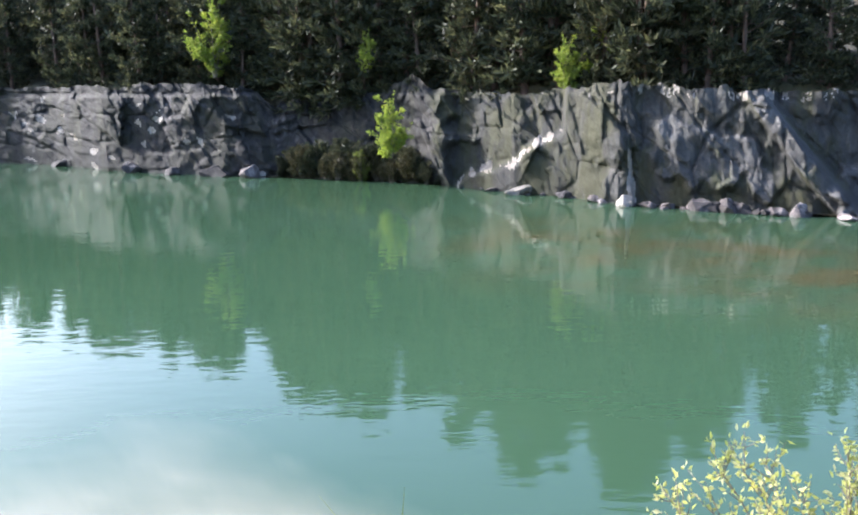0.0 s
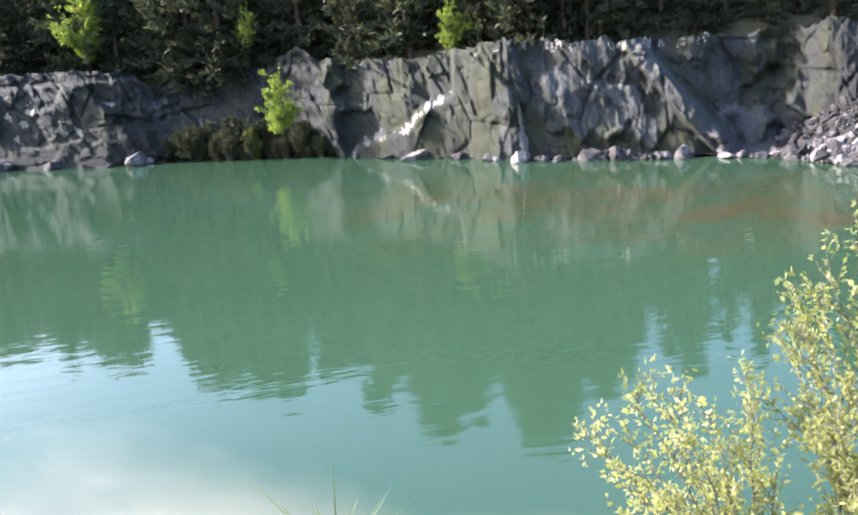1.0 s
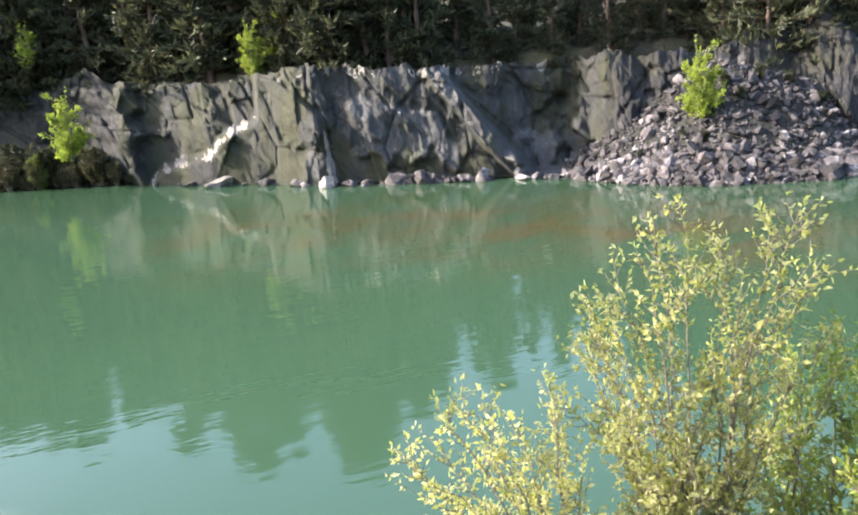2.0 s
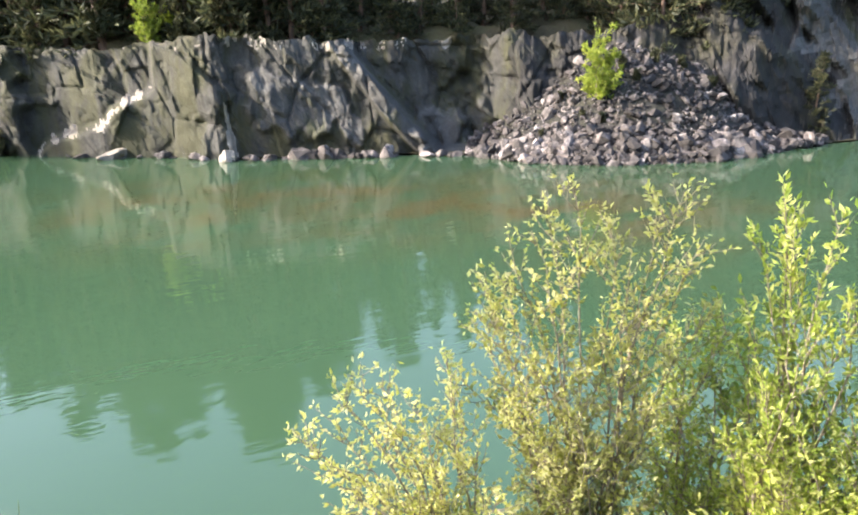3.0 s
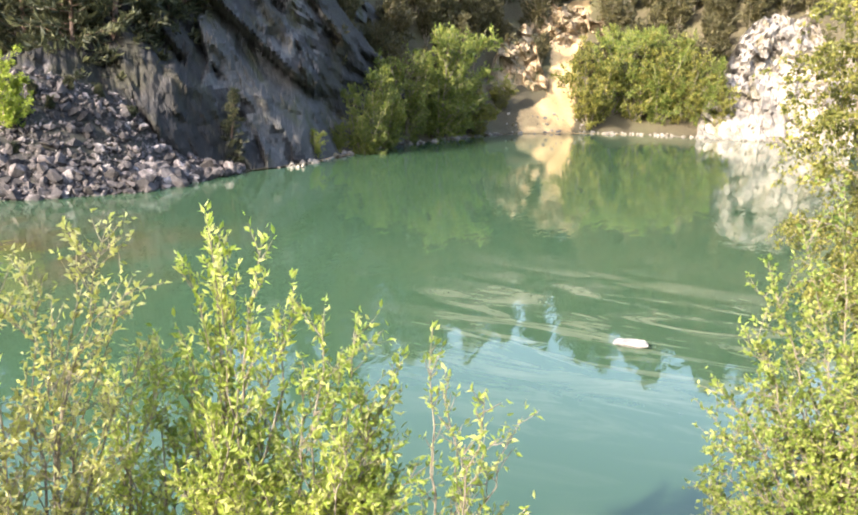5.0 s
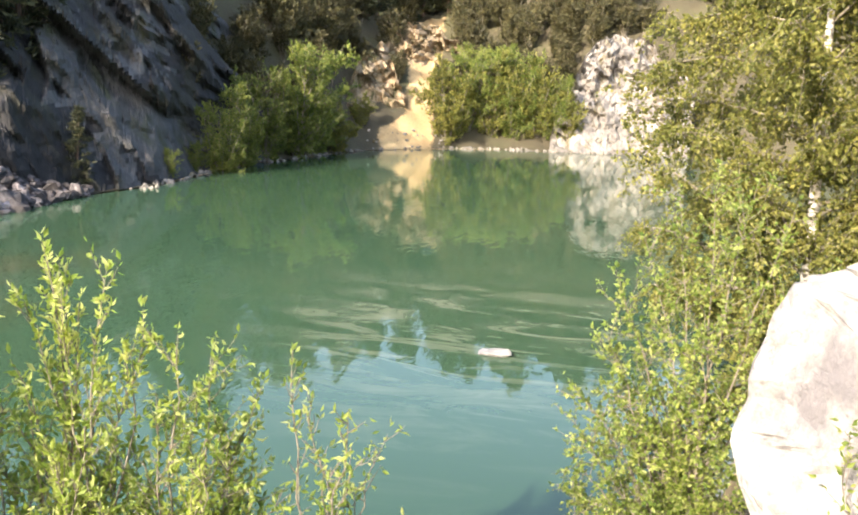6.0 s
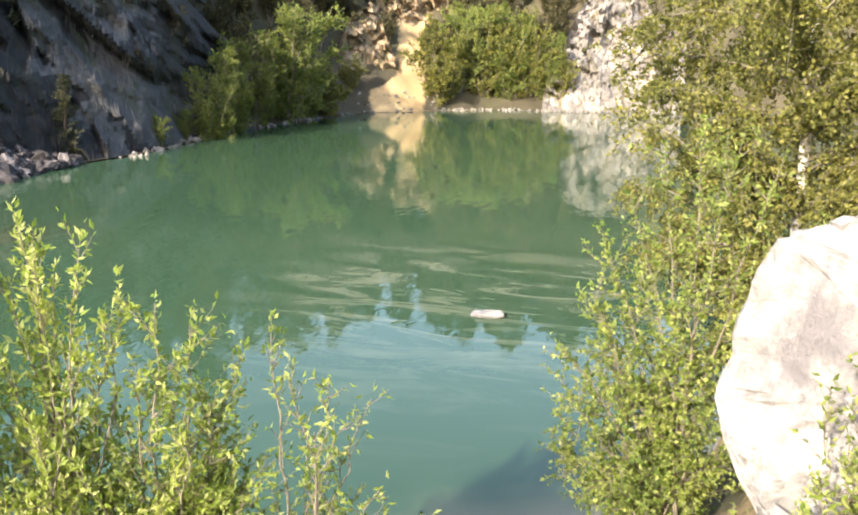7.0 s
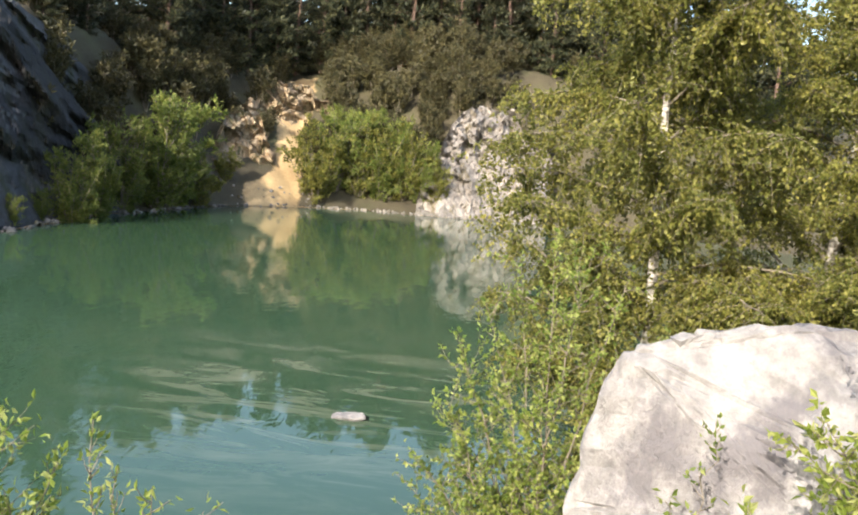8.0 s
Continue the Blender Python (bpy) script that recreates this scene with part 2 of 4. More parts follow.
def grid_faces(rows, cols, closed=False):
    i = np.arange(rows - 1)[:, None]
    j = np.arange(cols if closed else cols - 1)[None, :]
    k = (j + 1) % cols
    return np.stack(np.broadcast_arrays(i * cols + j, i * cols + k, (i + 1) * cols + k, (i + 1) * cols + j), -1).reshape(-1, 4)


# ---- the plan: turn in degrees from +y, distance from the lookout ----
FAR_T = [-180, -110, -90, -60, -40, -28, -24.9, -21.7, -17.2, -12.8, -7.1, -2.4, 2.7, 6.2, 10.5, 13.5, 18, 23.2, 28.3, 31.3, 35.6, 41.5, 47.2, 50.3, 54, 58.6, 62.3, 65.5, 67.2, 72.8, 77.5, 82.5, 88, 94, 104, 116, 135, 180]
FAR_R = [60, 60, 75, 95, 86, 69, 64.6, 58, 53.2, 50, 46.4, 44.4, 42.2, 39.7, 38.2, 36, 35.3, 34.8, 34.5, 34, 31.8, 31.3, 32.3, 34, 37.5, 40.5, 46.7, 53.3, 55.4, 66, 71.2, 74.5, 75, 78, 80, 76, 60, 60]
NEAR_T = [-180, -110, -95, -80, -60, -40, -27, -14, 0, 20, 40, 60, 72, 78, 85, 92, 98, 105, 112, 116, 135, 180]
NEAR_R = [60, 60, 45, 25, 13, 10.0, 8.8, 8.2, 7.2, 6.8, 6.8, 7.2, 7.5, 7.7, 7.9, 8.3, 9.6, 17, 34, 76, 60, 60]
# far bank: height and depth of the first rise
RISE_T = [-180, -60, -30, -20, -10, -2, 5, 20, 30, 36, 42, 48, 54, 58, 62, 68, 74, 78, 82, 88, 95, 116, 180]
RISE_Z = [2, 5, 5.6, 5.5, 4.9, 5.0, 4.9, 5.0, 5.0, 5.2, 5.4, 6.5, 10, 12.0, 12, 12, 12.5, 13.5, 16.5, 17, 16, 8, 2]
RISE_S = [0, 3, 2.8, 2.6, 2.8, 2.4, 2.2, 3.4, 4.4, 6.0, 6.0, 4.5, 3.5, 3.5, 3.5, 2.0, 1.0, 0.8, 0.8, 2, 2, 0, 0]
RISE_W = [20, 2, 2.0, 2, 2.5, 2, 2.0, 2.0, 2.0, 3, 5, 8, 11, 12, 13, 17, 21, 22, 21, 16, 18, 20, 20]


def far_r(t):
    return np.interp(t, FAR_T, FAR_R)


def near_r(t):
    return np.interp(t, NEAR_T, NEAR_R)


def ground_z(t, r):
    t, r = np.asarray(t, float), np.asarray(r, float)
    n, d = near_r(t), far_r(t)
    x, y = r * np.sin(np.radians(t)), r * np.cos(np.radians(t))
    bank = 3.4 * (1 - np.clip((r - 1.2) / np.maximum(n - 1.2, 1), 0, 1)) + 0.12 * fnoise(x * 0.9, y * 0.9, 3) * np.clip(n - r, 0, 1)
    bed = -np.minimum(np.minimum(0.22 * (r - n), 0.6 * (d - r)), 3.5)
    h, w = np.interp(t, RISE_T, RISE_Z), np.interp(t, RISE_T, RISE_W)
    q = np.maximum(r - d - np.interp(t, RISE_T, RISE_S), 0)
    rough = np.clip(q * 0.3, 0, 1)
    # beyond turn 122 an unseen hill is added to cut skylight on the cliffs
    rise = h * np.clip(q / w, 0, 1) + 15 * np.clip((np.abs(t) - 122) / 14, 0, 1) + np.minimum(np.maximum(q - w, 0) * 0.2, 10) + rough * fnoise(x * 0.35, y * 0.35, 9) * 0.9 + rough * 0.35 * fnoise(x * 1.1, y * 1.1, 10)
    unseen_hill = np.clip((np.abs(t) - 122) / 14, 0, 1) * 15 * np.clip((r - 9) / 24, 0, 1) ** 0.8
    return np.where(r < n, bank + unseen_hill, np.where(r < d, bed, rise))


def ground_at(t, r):
    return float(ground_z(t, r))


def land_sheet():
    turns = np.concatenate([np.arange(-180, -45, 3.0), np.arange(-45, 120, 0.5), np.arange(120, 180, 3.0)])
    n, d = near_r(turns), far_r(turns)
    w = np.interp(turns, RISE_T, RISE_W) + np.interp(turns, RISE_T, RISE_S)
    land = np.concatenate([[0.001], np.linspace(0.03, 1, 26)])
    lake = np.array([0.03, 0.07, 0.13, 0.22, 0.35, 0.5, 0.65, 0.8, 0.88, 0.94, 0.97, 0.99])
    rs = [n * k for k in land] + [n + (d - n) * k for k in lake] + [d]
    rs += [d + w * k for k in np.linspace(0.04, 1, 22)]
    rs += [d + w + q for q in (1, 2, 3.5, 5, 7, 9, 12, 15, 19, 24, 30, 38, 48, 62, 85, 130, 240, 600, 2200)]
    r = np.array(rs)
    t = np.broadcast_to(turns, r.shape)
    z = ground_z(t, r)
    x, y = r * np.sin(np.radians(t)), r * np.cos(np.radians(t))
    verts = np.stack([x, y, z], -1).reshape(-1, 3)
    me = raw("ground", verts, grid_faces(*r.shape, closed=True)[:, ::-1], GROUND, True)
    q = r - far_r(t)
    sand = 0.9 * np.exp(-((t - 76.6 - 0.03 * q) / 1.3) ** 2) * (q > -2) * (q < 22)
    sand = np.maximum(sand, 0.85 * np.exp(-((t - 75.6) / 2.3) ** 2) * (q > -2) * (q < 4.5))
    sand = np.maximum(sand, 0.60 * (t > 59) * (t < 98) * (q > -3) * (q < 0.7))
    sand = np.maximum(sand, 0.92 * (t > 82) * (t < 90) * (q > 19) * (q < 23))
    sand = np.maximum(sand, 0.7 * (r > near_r(t) - 2.0) * (q < 0) * (t > -60) * (t < 118))
    sand = np.maximum(sand, 0.55 * (r > 2.5) * (r < 6.5) * (t > 95) * (t < 125))
    a = me.attributes.new("sand", "FLOAT", "POINT")
    a.data.foreach_set("value", sand.ravel().astype(np.float32))
    return tagged(put("ground", me), "earthy quarry ground with sandy banks and pine litter", "ground", kind="structure")


def water_sheet():
    turns = np.arange(-112, 117, 0.75)
    k = np.linspace(0, 1, 70) ** 1.5
    n, d = near_r(turns) - 0.4, far_r(turns) + 0.6
    r = n + (d - n) * k[:, None]
    t = np.broadcast_to(turns, r.shape)
    x, y = r * np.sin(np.radians(t)), r * np.cos(np.radians(t))
    me = raw("water", np.stack([x, y, 0 * x], -1).reshape(-1, 3), grid_faces(*r.shape)[:, ::-1], WATER, True)
    reach = np.interp(t, [-60, -20, -8, 5, 55, 75, 95], [4.5, 3.8, 2.6, 1.0, 0.9, 1.2, 1.3])
    shallow = 0.75 * np.clip(1.05 - (r - near_r(t)) / reach + 0.5 * fnoise(x * 0.5, y * 0.5, 5), 0, 1) ** 1.6
    shoal = 1.15 * np.exp(-((r - 25.5 + 0.08 * (t - 20)) / 5.0) ** 2) * np.clip((t + 2) / 10, 0, 1) * np.clip((58 - t) / 14, 0, 1)
    silt = np.exp(-((r - 17.5) / 4.5) ** 2) * np.clip((t - 60) / 14, 0, 1)
    for name, val in (("shallow", shallow), ("shoal", shoal), ("silt", silt)):
        me.attributes.new(name, "FLOAT", "POINT").data.foreach_set("value", val.ravel().astype(np.float32))
    return tagged(put("water", me), "calm turquoise green lake water reflecting trees and sky", "water", kind="structure")


ground = land_sheet()
water = water_sheet()


# ---- the rock wall round the lake ----
def smooth(x):
    x = np.clip(x, 0, 1)
    return x * x * (3 - 2 * x)


def eased(a, times):
    for k in range(times):
        p = np.pad(a, 1, mode="edge")
        a = (p[:-2, 1:-1] + p[2:, 1:-1] + p[1:-1, :-2] + p[1:-1, 2:] + 2 * a) / 6
    return a


def cliff_wall():
    turns = np.arange(-46, 66, 0.1)
    rows = 72
    v = np.linspace(-0.12, 1.08, rows)[:, None]
    t = np.broadcast_to(turns, (rows, len(turns)))
    d = far_r(t)
    top = np.interp(t, [-46, -30, -14.6, -12, -10.5, -7, -3, -0.9, 0.6, 5, 9.3, 9.8, 17.5, 22, 28, 34, 38, 41, 46, 52, 58, 62, 66],
                    [5.5, 5.6, 5.6, 5.3, 4.3, 4.9, 4.8, 6.2, 5.0, 4.9, 5.0, 5.1, 5.1, 4.9, 4.9, 4.9, 4.9, 5.0, 6.5, 11.0, 13.0, 10.5, 7.5])
    depth = np.interp(t, [-46, -14, -8, 0, 10, 30, 34, 40, 46, 52, 58, 66], [1.8, 1.5, 2.4, 1.3, 0.9, 1.0, 1.6, 3.0, 5.5, 9.0, 11, 12])
    ragged = t + 2.2 * fnoise(t * 0.5, np.broadcast_to(v, t.shape) * 4, 73, 3)
    back = np.interp(ragged, [-14, -9, -3, 1.0, 2.5, 12.8, 14.5, 30, 33, 45, 60], [0, 2.3, 2.3, 0, 1.1, 1.1, 1.6, 1.6, 3.2, 3.0, 0.5])
    top = top + 0.35 * fnoise(t * 0.9, 0 * t, 21) + 0.1 * fnoise(t * 3.0, 0 * t, 23)
    z = v * top
    u = t * 0.75
    # ledges: the rock below and beside each line stands proud of the rest
    e1 = np.interp(t, [1.6, 2.4, 3.0, 6.5, 7.0, 9.3, 9.6, 9.78, 9.95], [-0.6, 0.3, 0.72, 1.55, 2.2, 2.85, 3.0, 4.85, 9.0])
    step = 1.2 * smooth((e1 - z) / 0.35 + 0.5) * np.clip(1 - (t - 26) / 3, 0, 1) * (t > 1.0)
    # a crevice that runs down to the right, then drops to the water
    e2 = np.interp(t, [11.0, 12.2, 14.2, 14.95], [4.9, 4.1, 2.9, 2.4])
    step = step + 0.5 * smooth((e2 - z) / 0.25 + 0.5) * smooth((14.6 - 0.15 * z - t) / 0.35 + 0.5)
    # a rounded slab in the middle of the wall
    bulge = np.maximum(np.abs(t - 19.4 + 0.9 * (z - 2.0)) / 3.4, np.abs(z - 2.0 + 0.16 * (t - 19.2)) / 1.25) * 0.6 + 0.4 * np.hypot((t - 19.2) / 3.7, (z - 2.0) / 1.3)
    bulge = bulge + 0.55 * fnoise(u * 0.8, z * 0.8, 71, 3)
    step = step + 0.32 * smooth((1 - bulge) / 0.3 + 0.5)
    # a pale band that slants down to the right; the wall beyond it lies deeper
    e3 = np.interp(t, [18, 22.3, 25.2, 27.9, 29], [9, 5.0, 2.7, 0.78, 0.0])
    band = smooth((z - e3 + 1.15) / 0.3 + 0.5) * smooth((e3 - z) / 0.25 + 0.5) * smooth((t - 19.5) / 1.0)
    step = step + 0.55 * band - 1.5 * smooth((z - e3) / 0.4 + 0.5) * smooth((t - 20.5) / 1.0)
    stump = np.maximum(np.abs(t - 29.8 + 0.6 * z) / 1.9, np.abs(z - 0.5) / 1.1) + 0.6 * fnoise(u * 1.3, z * 1.3, 75, 3)
    step = step + 1.0 * smooth((1 - stump) / 0.5 + 0.3)
    step = step * smooth((34 - t) / 3)
    left = smooth((-8 - t) / 6)
    slope = smooth((t - 42) / 12)
    wall = (1 - left) * (1 - slope)
    block = 1.0 * facets(u * 1.3, z, 2.6, 31, 0.7) + 0.40 * facets(u * 1.4, z, 1.1, 47, 0.8) + 0.14 * facets(u * 1.4, z, 0.45, 53, 0.8) + 0.4 * cracks(u * 1.3 + 0.5 * z, z, 1.7, 33, 0.12)
    a, c = (u + z) * 0.7, (u - z) * 0.25
    slab = 0.42 * facets(a, c * 1.3, 2.0, 37, 0.8, 0.2) + 0.22 * facets(u, z * 0.8, 1.5, 41, 0.9, 0.5) + 0.10 * facets(a, c * 1.5, 0.6, 43, 0.8)
    slab = slab + 0.55 * fnoise(u * 0.5 + z * 0.3, z * 0.45, 61) + 0.30 * cracks(a, c * 1.3, 2.0, 37, 0.09) + 0.12 * cracks(a, c * 1.6, 0.9, 44, 0.06)
    a, c = (0.9 * u + z) * 0.72, (u - 0.9 * z) * 0.20
    dip = 2.3 * facets(a, c, 2.4, 91, 0.9, 0.2) + 1.2 * facets(a, c, 1.0, 93, 0.9, 0.3) + 0.45 * facets(a, c * 1.6, 0.4, 95, 0.6, 0.0) + 0.8 * fnoise(a * 0.5, c, 97)
    dip = dip + 0.5 * cracks(a * 1.3, c * 1.3, 1.9, 98, 0.12)
    disp = left * block + wall * slab + slope * dip + 0.10 * fnoise(u * 3, z * 2, 65)
    chip = facets(u * 1.3, z, 0.34, 57, 0.7)
    disp = (1 + 0.35 * slope) * eased(disp, 1) + (0.04 + 0.05 * left) * chip + 0.22 * slope * facets(a * 1.2, c * 2.5, 0.45, 59, 0.7)
    step = eased(step, 1)
    r = d + 0.25 + back + depth * np.clip(v, 0, 1) ** 1.15 - step + disp * np.clip(0.4 + v, 0, 1)
    r = np.where(v > 1.0, r + 3.6 * (v - 1.0) / 0.08, r)
    z = np.where(v > 1.0, top - 0.1, z)
    x, y = r * np.sin(np.radians(t)), r * np.cos(np.radians(t))
    me = raw("cliff", np.stack([x, y, z], -1).reshape(-1, 3), grid_faces(*t.shape)[:, ::-1], CLIFF)
    # freshly broken pale rock along the ledges; its paleness also paints in their sunlight
    me.materials.append(PALE)
    jag = 0.35 * fnoise(u * 1.5, z * 1.5, 14)
    fresh = (np.abs(z - e1 + jag) < 0.06 + 0.34 * fnoise(t * 3.1, z * 1.5, 17)) & (t > 2.2) & (t < 10.1) & (z < top * 0.97)
    fresh |= (np.abs(t - 14.45 + 0.15 * z) < 0.30 - 0.09 * z + 0.3 * jag) & (z < 2.4)
    # scattered pale facets on the left cliff, coloured in for sunlit bits
    fresh |= (left > 0.5) & (facets(u * 1.4, z, 0.45, 53, 0.0) > 0.40) & (fnoise(u * 0.5, z * 0.6, 29) > 0.12)
    fresh |= (v > 0.9) & (fnoise(t * 2.1, z * 1.5, 19) > 0.30) & (t > 8) & (t < 30)
    me.materials.append(SLAB)
    lens = (bulge + 0.25 * jag < 0.93)
    lens |= (band + 0.5 * jag > 0.55) & (t > 20.5) & (t < 29.5)
    lens |= stump < 0.9
    lens |= (slope > 0.6) & (facets(a, c, 2.4, 91, 0.0, 0.2) + 0.3 * jag > 0.02)
    me.materials.append(WALL)
    face = (t + 3 * jag > 0.5) & (t + 3 * jag < 34)
    slot = np.where(fresh, 1, np.where(lens, 2, np.where(face, 3, 0)))[:-1, :-1].astype(np.int32).ravel()
    me.polygons.foreach_set("material_index", slot)
    return tagged(put("cliff", me), "grey fractured quarry rock wall with mossy streaks above the lake", "cliff", kind="structure")


def outcrop_wall(lo, hi, tops, start, lean, seed, material, label):
    turns = np.arange(lo, hi, 0.1)
    rows = 50
    v = np.linspace(-0.1, 1.05, rows)[:, None]
    t = np.broadcast_to(turns, (rows, len(turns)))
    foot = np.interp(t, [lo, hi], start[2:]) if len(start) > 2 else start[1]
    top = np.interp(t, np.linspace(lo, hi, len(tops)), tops) + 1.1 * fnoise(t * 1.3, 0 * t, seed)
    z = foot + v * top
    u = t * 1.3
    disp = 1.5 * facets(u, z, 2.6, seed + 1, 0.9) + 0.9 * facets(u, z, 1.1, seed + 3, 0.9) + 0.40 * facets(u, z, 0.5, seed + 5, 0.9) + 1.2 * fnoise(u * 0.4, z * 0.4, seed + 7)
    disp = disp + 0.6 * cracks(u + 0.5 * z, z * 0.7, 2.0, seed + 9, 0.22) + 0.3 * fnoise(u * 2.5, z * 2.5, seed + 11)
    r = far_r(t) + start[0] + lean * np.clip(v, 0, 1) * np.maximum(top, 0.5) + disp * np.clip(0.3 + v, 0, 1)
    x, y = r * np.sin(np.radians(t)), r * np.cos(np.radians(t))
    me = raw("rock_outcrop", np.stack([x, y, z], -1).reshape(-1, 3), grid_faces(*t.shape)[:, ::-1], material)
    return tagged(put("rock_outcrop", me), label, "rock face", kind="structure")


cliff = cliff_wall()
outcrop_wall(86.0, 95.5, [1.0, 8.0, 11.0, 11, 8, 6], (0.5, 0.0), 0.75, 81, PALE, "pale sunlit broken rock face at the lake's end")
outcrop_wall(71.6, 75.8, [2.0, 4.5, 5.0, 4.0, 1.5], (6.5, 2.8), 0.5, 111, SANDROCK, "sandy yellow broken rock face above the beach")
outcrop_wall(72.5, 80.8, [2.0, 4.0, 5.0, 6.0, 5.5, 5.0, 2.0], (12.0, 5.6), 0.45, 131, SANDROCK, "sandy yellow broken rock face above the beach")


# ---- plants and stones ----
def tube(points, radii, sides=6):
    p = np.asarray(points, float)
    d = np.gradient(p, axis=0)
    d /= np.linalg.norm(d, axis=1, keepdims=True) + 1e-9
    ref = np.array([0.0, 0.0, 1.0]) if abs(d[0, 2]) < 0.8 else np.array([1.0, 0.0, 0.0])
    a = np.cross(d, ref)
    a /= np.linalg.norm(a, axis=1, keepdims=True) + 1e-9
    b = np.cross(d, a)
    ang = np.linspace(0, 2 * math.pi, sides, endpoint=False)
    ring = p[:, None] + np.asarray(radii)[:, None, None] * (np.cos(ang)[None, :, None] * a[:, None] + np.sin(ang)[None, :, None] * b[:, None])
    return ring.reshape(-1, 3), grid_faces(len(p), sides, closed=True)


def joined(pieces):
    verts, faces, k = [], [], 0
    for v, f in pieces:
        verts.append(v)
        faces.append(f + k)
        k += len(v)
    return np.concatenate(verts), np.concatenate(faces)


def leaves(centres, axes, length, width, rng, spread=0.6):
    """One folded blade for each centre: base, two sides and tip."""
    c, a = np.asarray(centres, float), np.asarray(axes, float)
    a = a + rng.normal(0, spread, a.shape)
    a /= np.linalg.norm(a, axis=1, keepdims=True) + 1e-9
    s = np.cross(a, rng.normal(0, 1, a.shape))
    s /= np.linalg.norm(s, axis=1, keepdims=True) + 1e-9
    u = np.cross(s, a)
    k = rng.uniform(0.65, 1.25, (len(c), 1))
    le, wi = length * k, width * k
    mid = c + a * le * 0.45
    verts = np.stack([c, mid + s * wi * 0.5 + u * wi * 0.15, c + a * le - u * wi * 0.2, mid - s * wi * 0.5 + u * wi * 0.15], 1).reshape(-1, 3)
    return verts, np.arange(len(c) * 4).reshape(-1, 4)


def curve_points(start, direction, length, n, bend, rng, wobble=0.08):
    """A limb: starts along direction and turns towards bend."""
    pts, p = [np.array(start, float)], np.array(start, float)
    d = np.array(direction, float)
    d /= np.linalg.norm(d)
    for i in range(n):
        d = d + np.array(bend) / n + rng.normal(0, wobble, 3)
        d /= np.linalg.norm(d)
        p = p + d * length / n
        pts.append(p.copy())
    return np.array(pts)


def thing(name, label, category, group=""):
    return tagged(new(name), label, category, group)


def pine(seed, height, spread):
    rng = np.random.default_rng(seed)
    base = thing("pine_tree", "dark green pine tree with a bare lower trunk above the quarry", "tree", "pines round the quarry")
    trunk = curve_points((0, 0, -0.4), (rng.normal(0, 0.04), rng.normal(0, 0.04), 1), height + 0.4, 8, (0, 0, 0.1), rng, 0.02)
    rad = np.linspace(0.020, 0.003, 9) * height
    wood, cs, ds = [tube(trunk, rad, 7)], [], []
    put("trunk", raw("trunk", *wood[0], BARK, True), base)
    limbs = []
    for h in np.linspace(0.05, 0.97, 34):
        k = h * 8
        i = min(int(k), 7)
        at = trunk[i] + (trunk[i + 1] - trunk[i]) * (k - i)
        reach = spread * (1.08 - h) ** 0.7 * rng.uniform(0.55, 1.15) * (0.75 if h < 0.3 else 1)
        for w in range(rng.integers(2, 4)):
            ang = rng.uniform(0, 2 * math.pi)
            d = (math.cos(ang), math.sin(ang), rng.uniform(-0.05, 0.45))
            limb = curve_points(at, d, reach * rng.uniform(0.6, 1.1), 5, (0, 0, rng.uniform(-0.3, 0.3)), rng)
            limbs.append(tube(limb, np.linspace(0.035, 0.008, 6), 3))
            for q in np.linspace(0.3, 1.0, 9):
                j = min(int(q * 5), 4)
                c = limb[j] + (limb[j + 1] - limb[j]) * (q * 5 - j)
                m = 5
                cs.append(np.repeat(c[None], m, 0) + rng.normal(0, 0.13, (m, 3)) * (1, 1, 0.5))
                ds.append(np.repeat((limb[j + 1] - limb[j])[None] * 2.5 + np.array([0, 0, 0.35]), m, 0))
    put("branchwork", raw("branchwork", *joined(limbs), BARK, True), base)
    put("crown", raw("crown", *leaves(np.concatenate(cs), np.concatenate(ds), 0.44, 0.13, rng, 0.55), PINE), base)
    return base


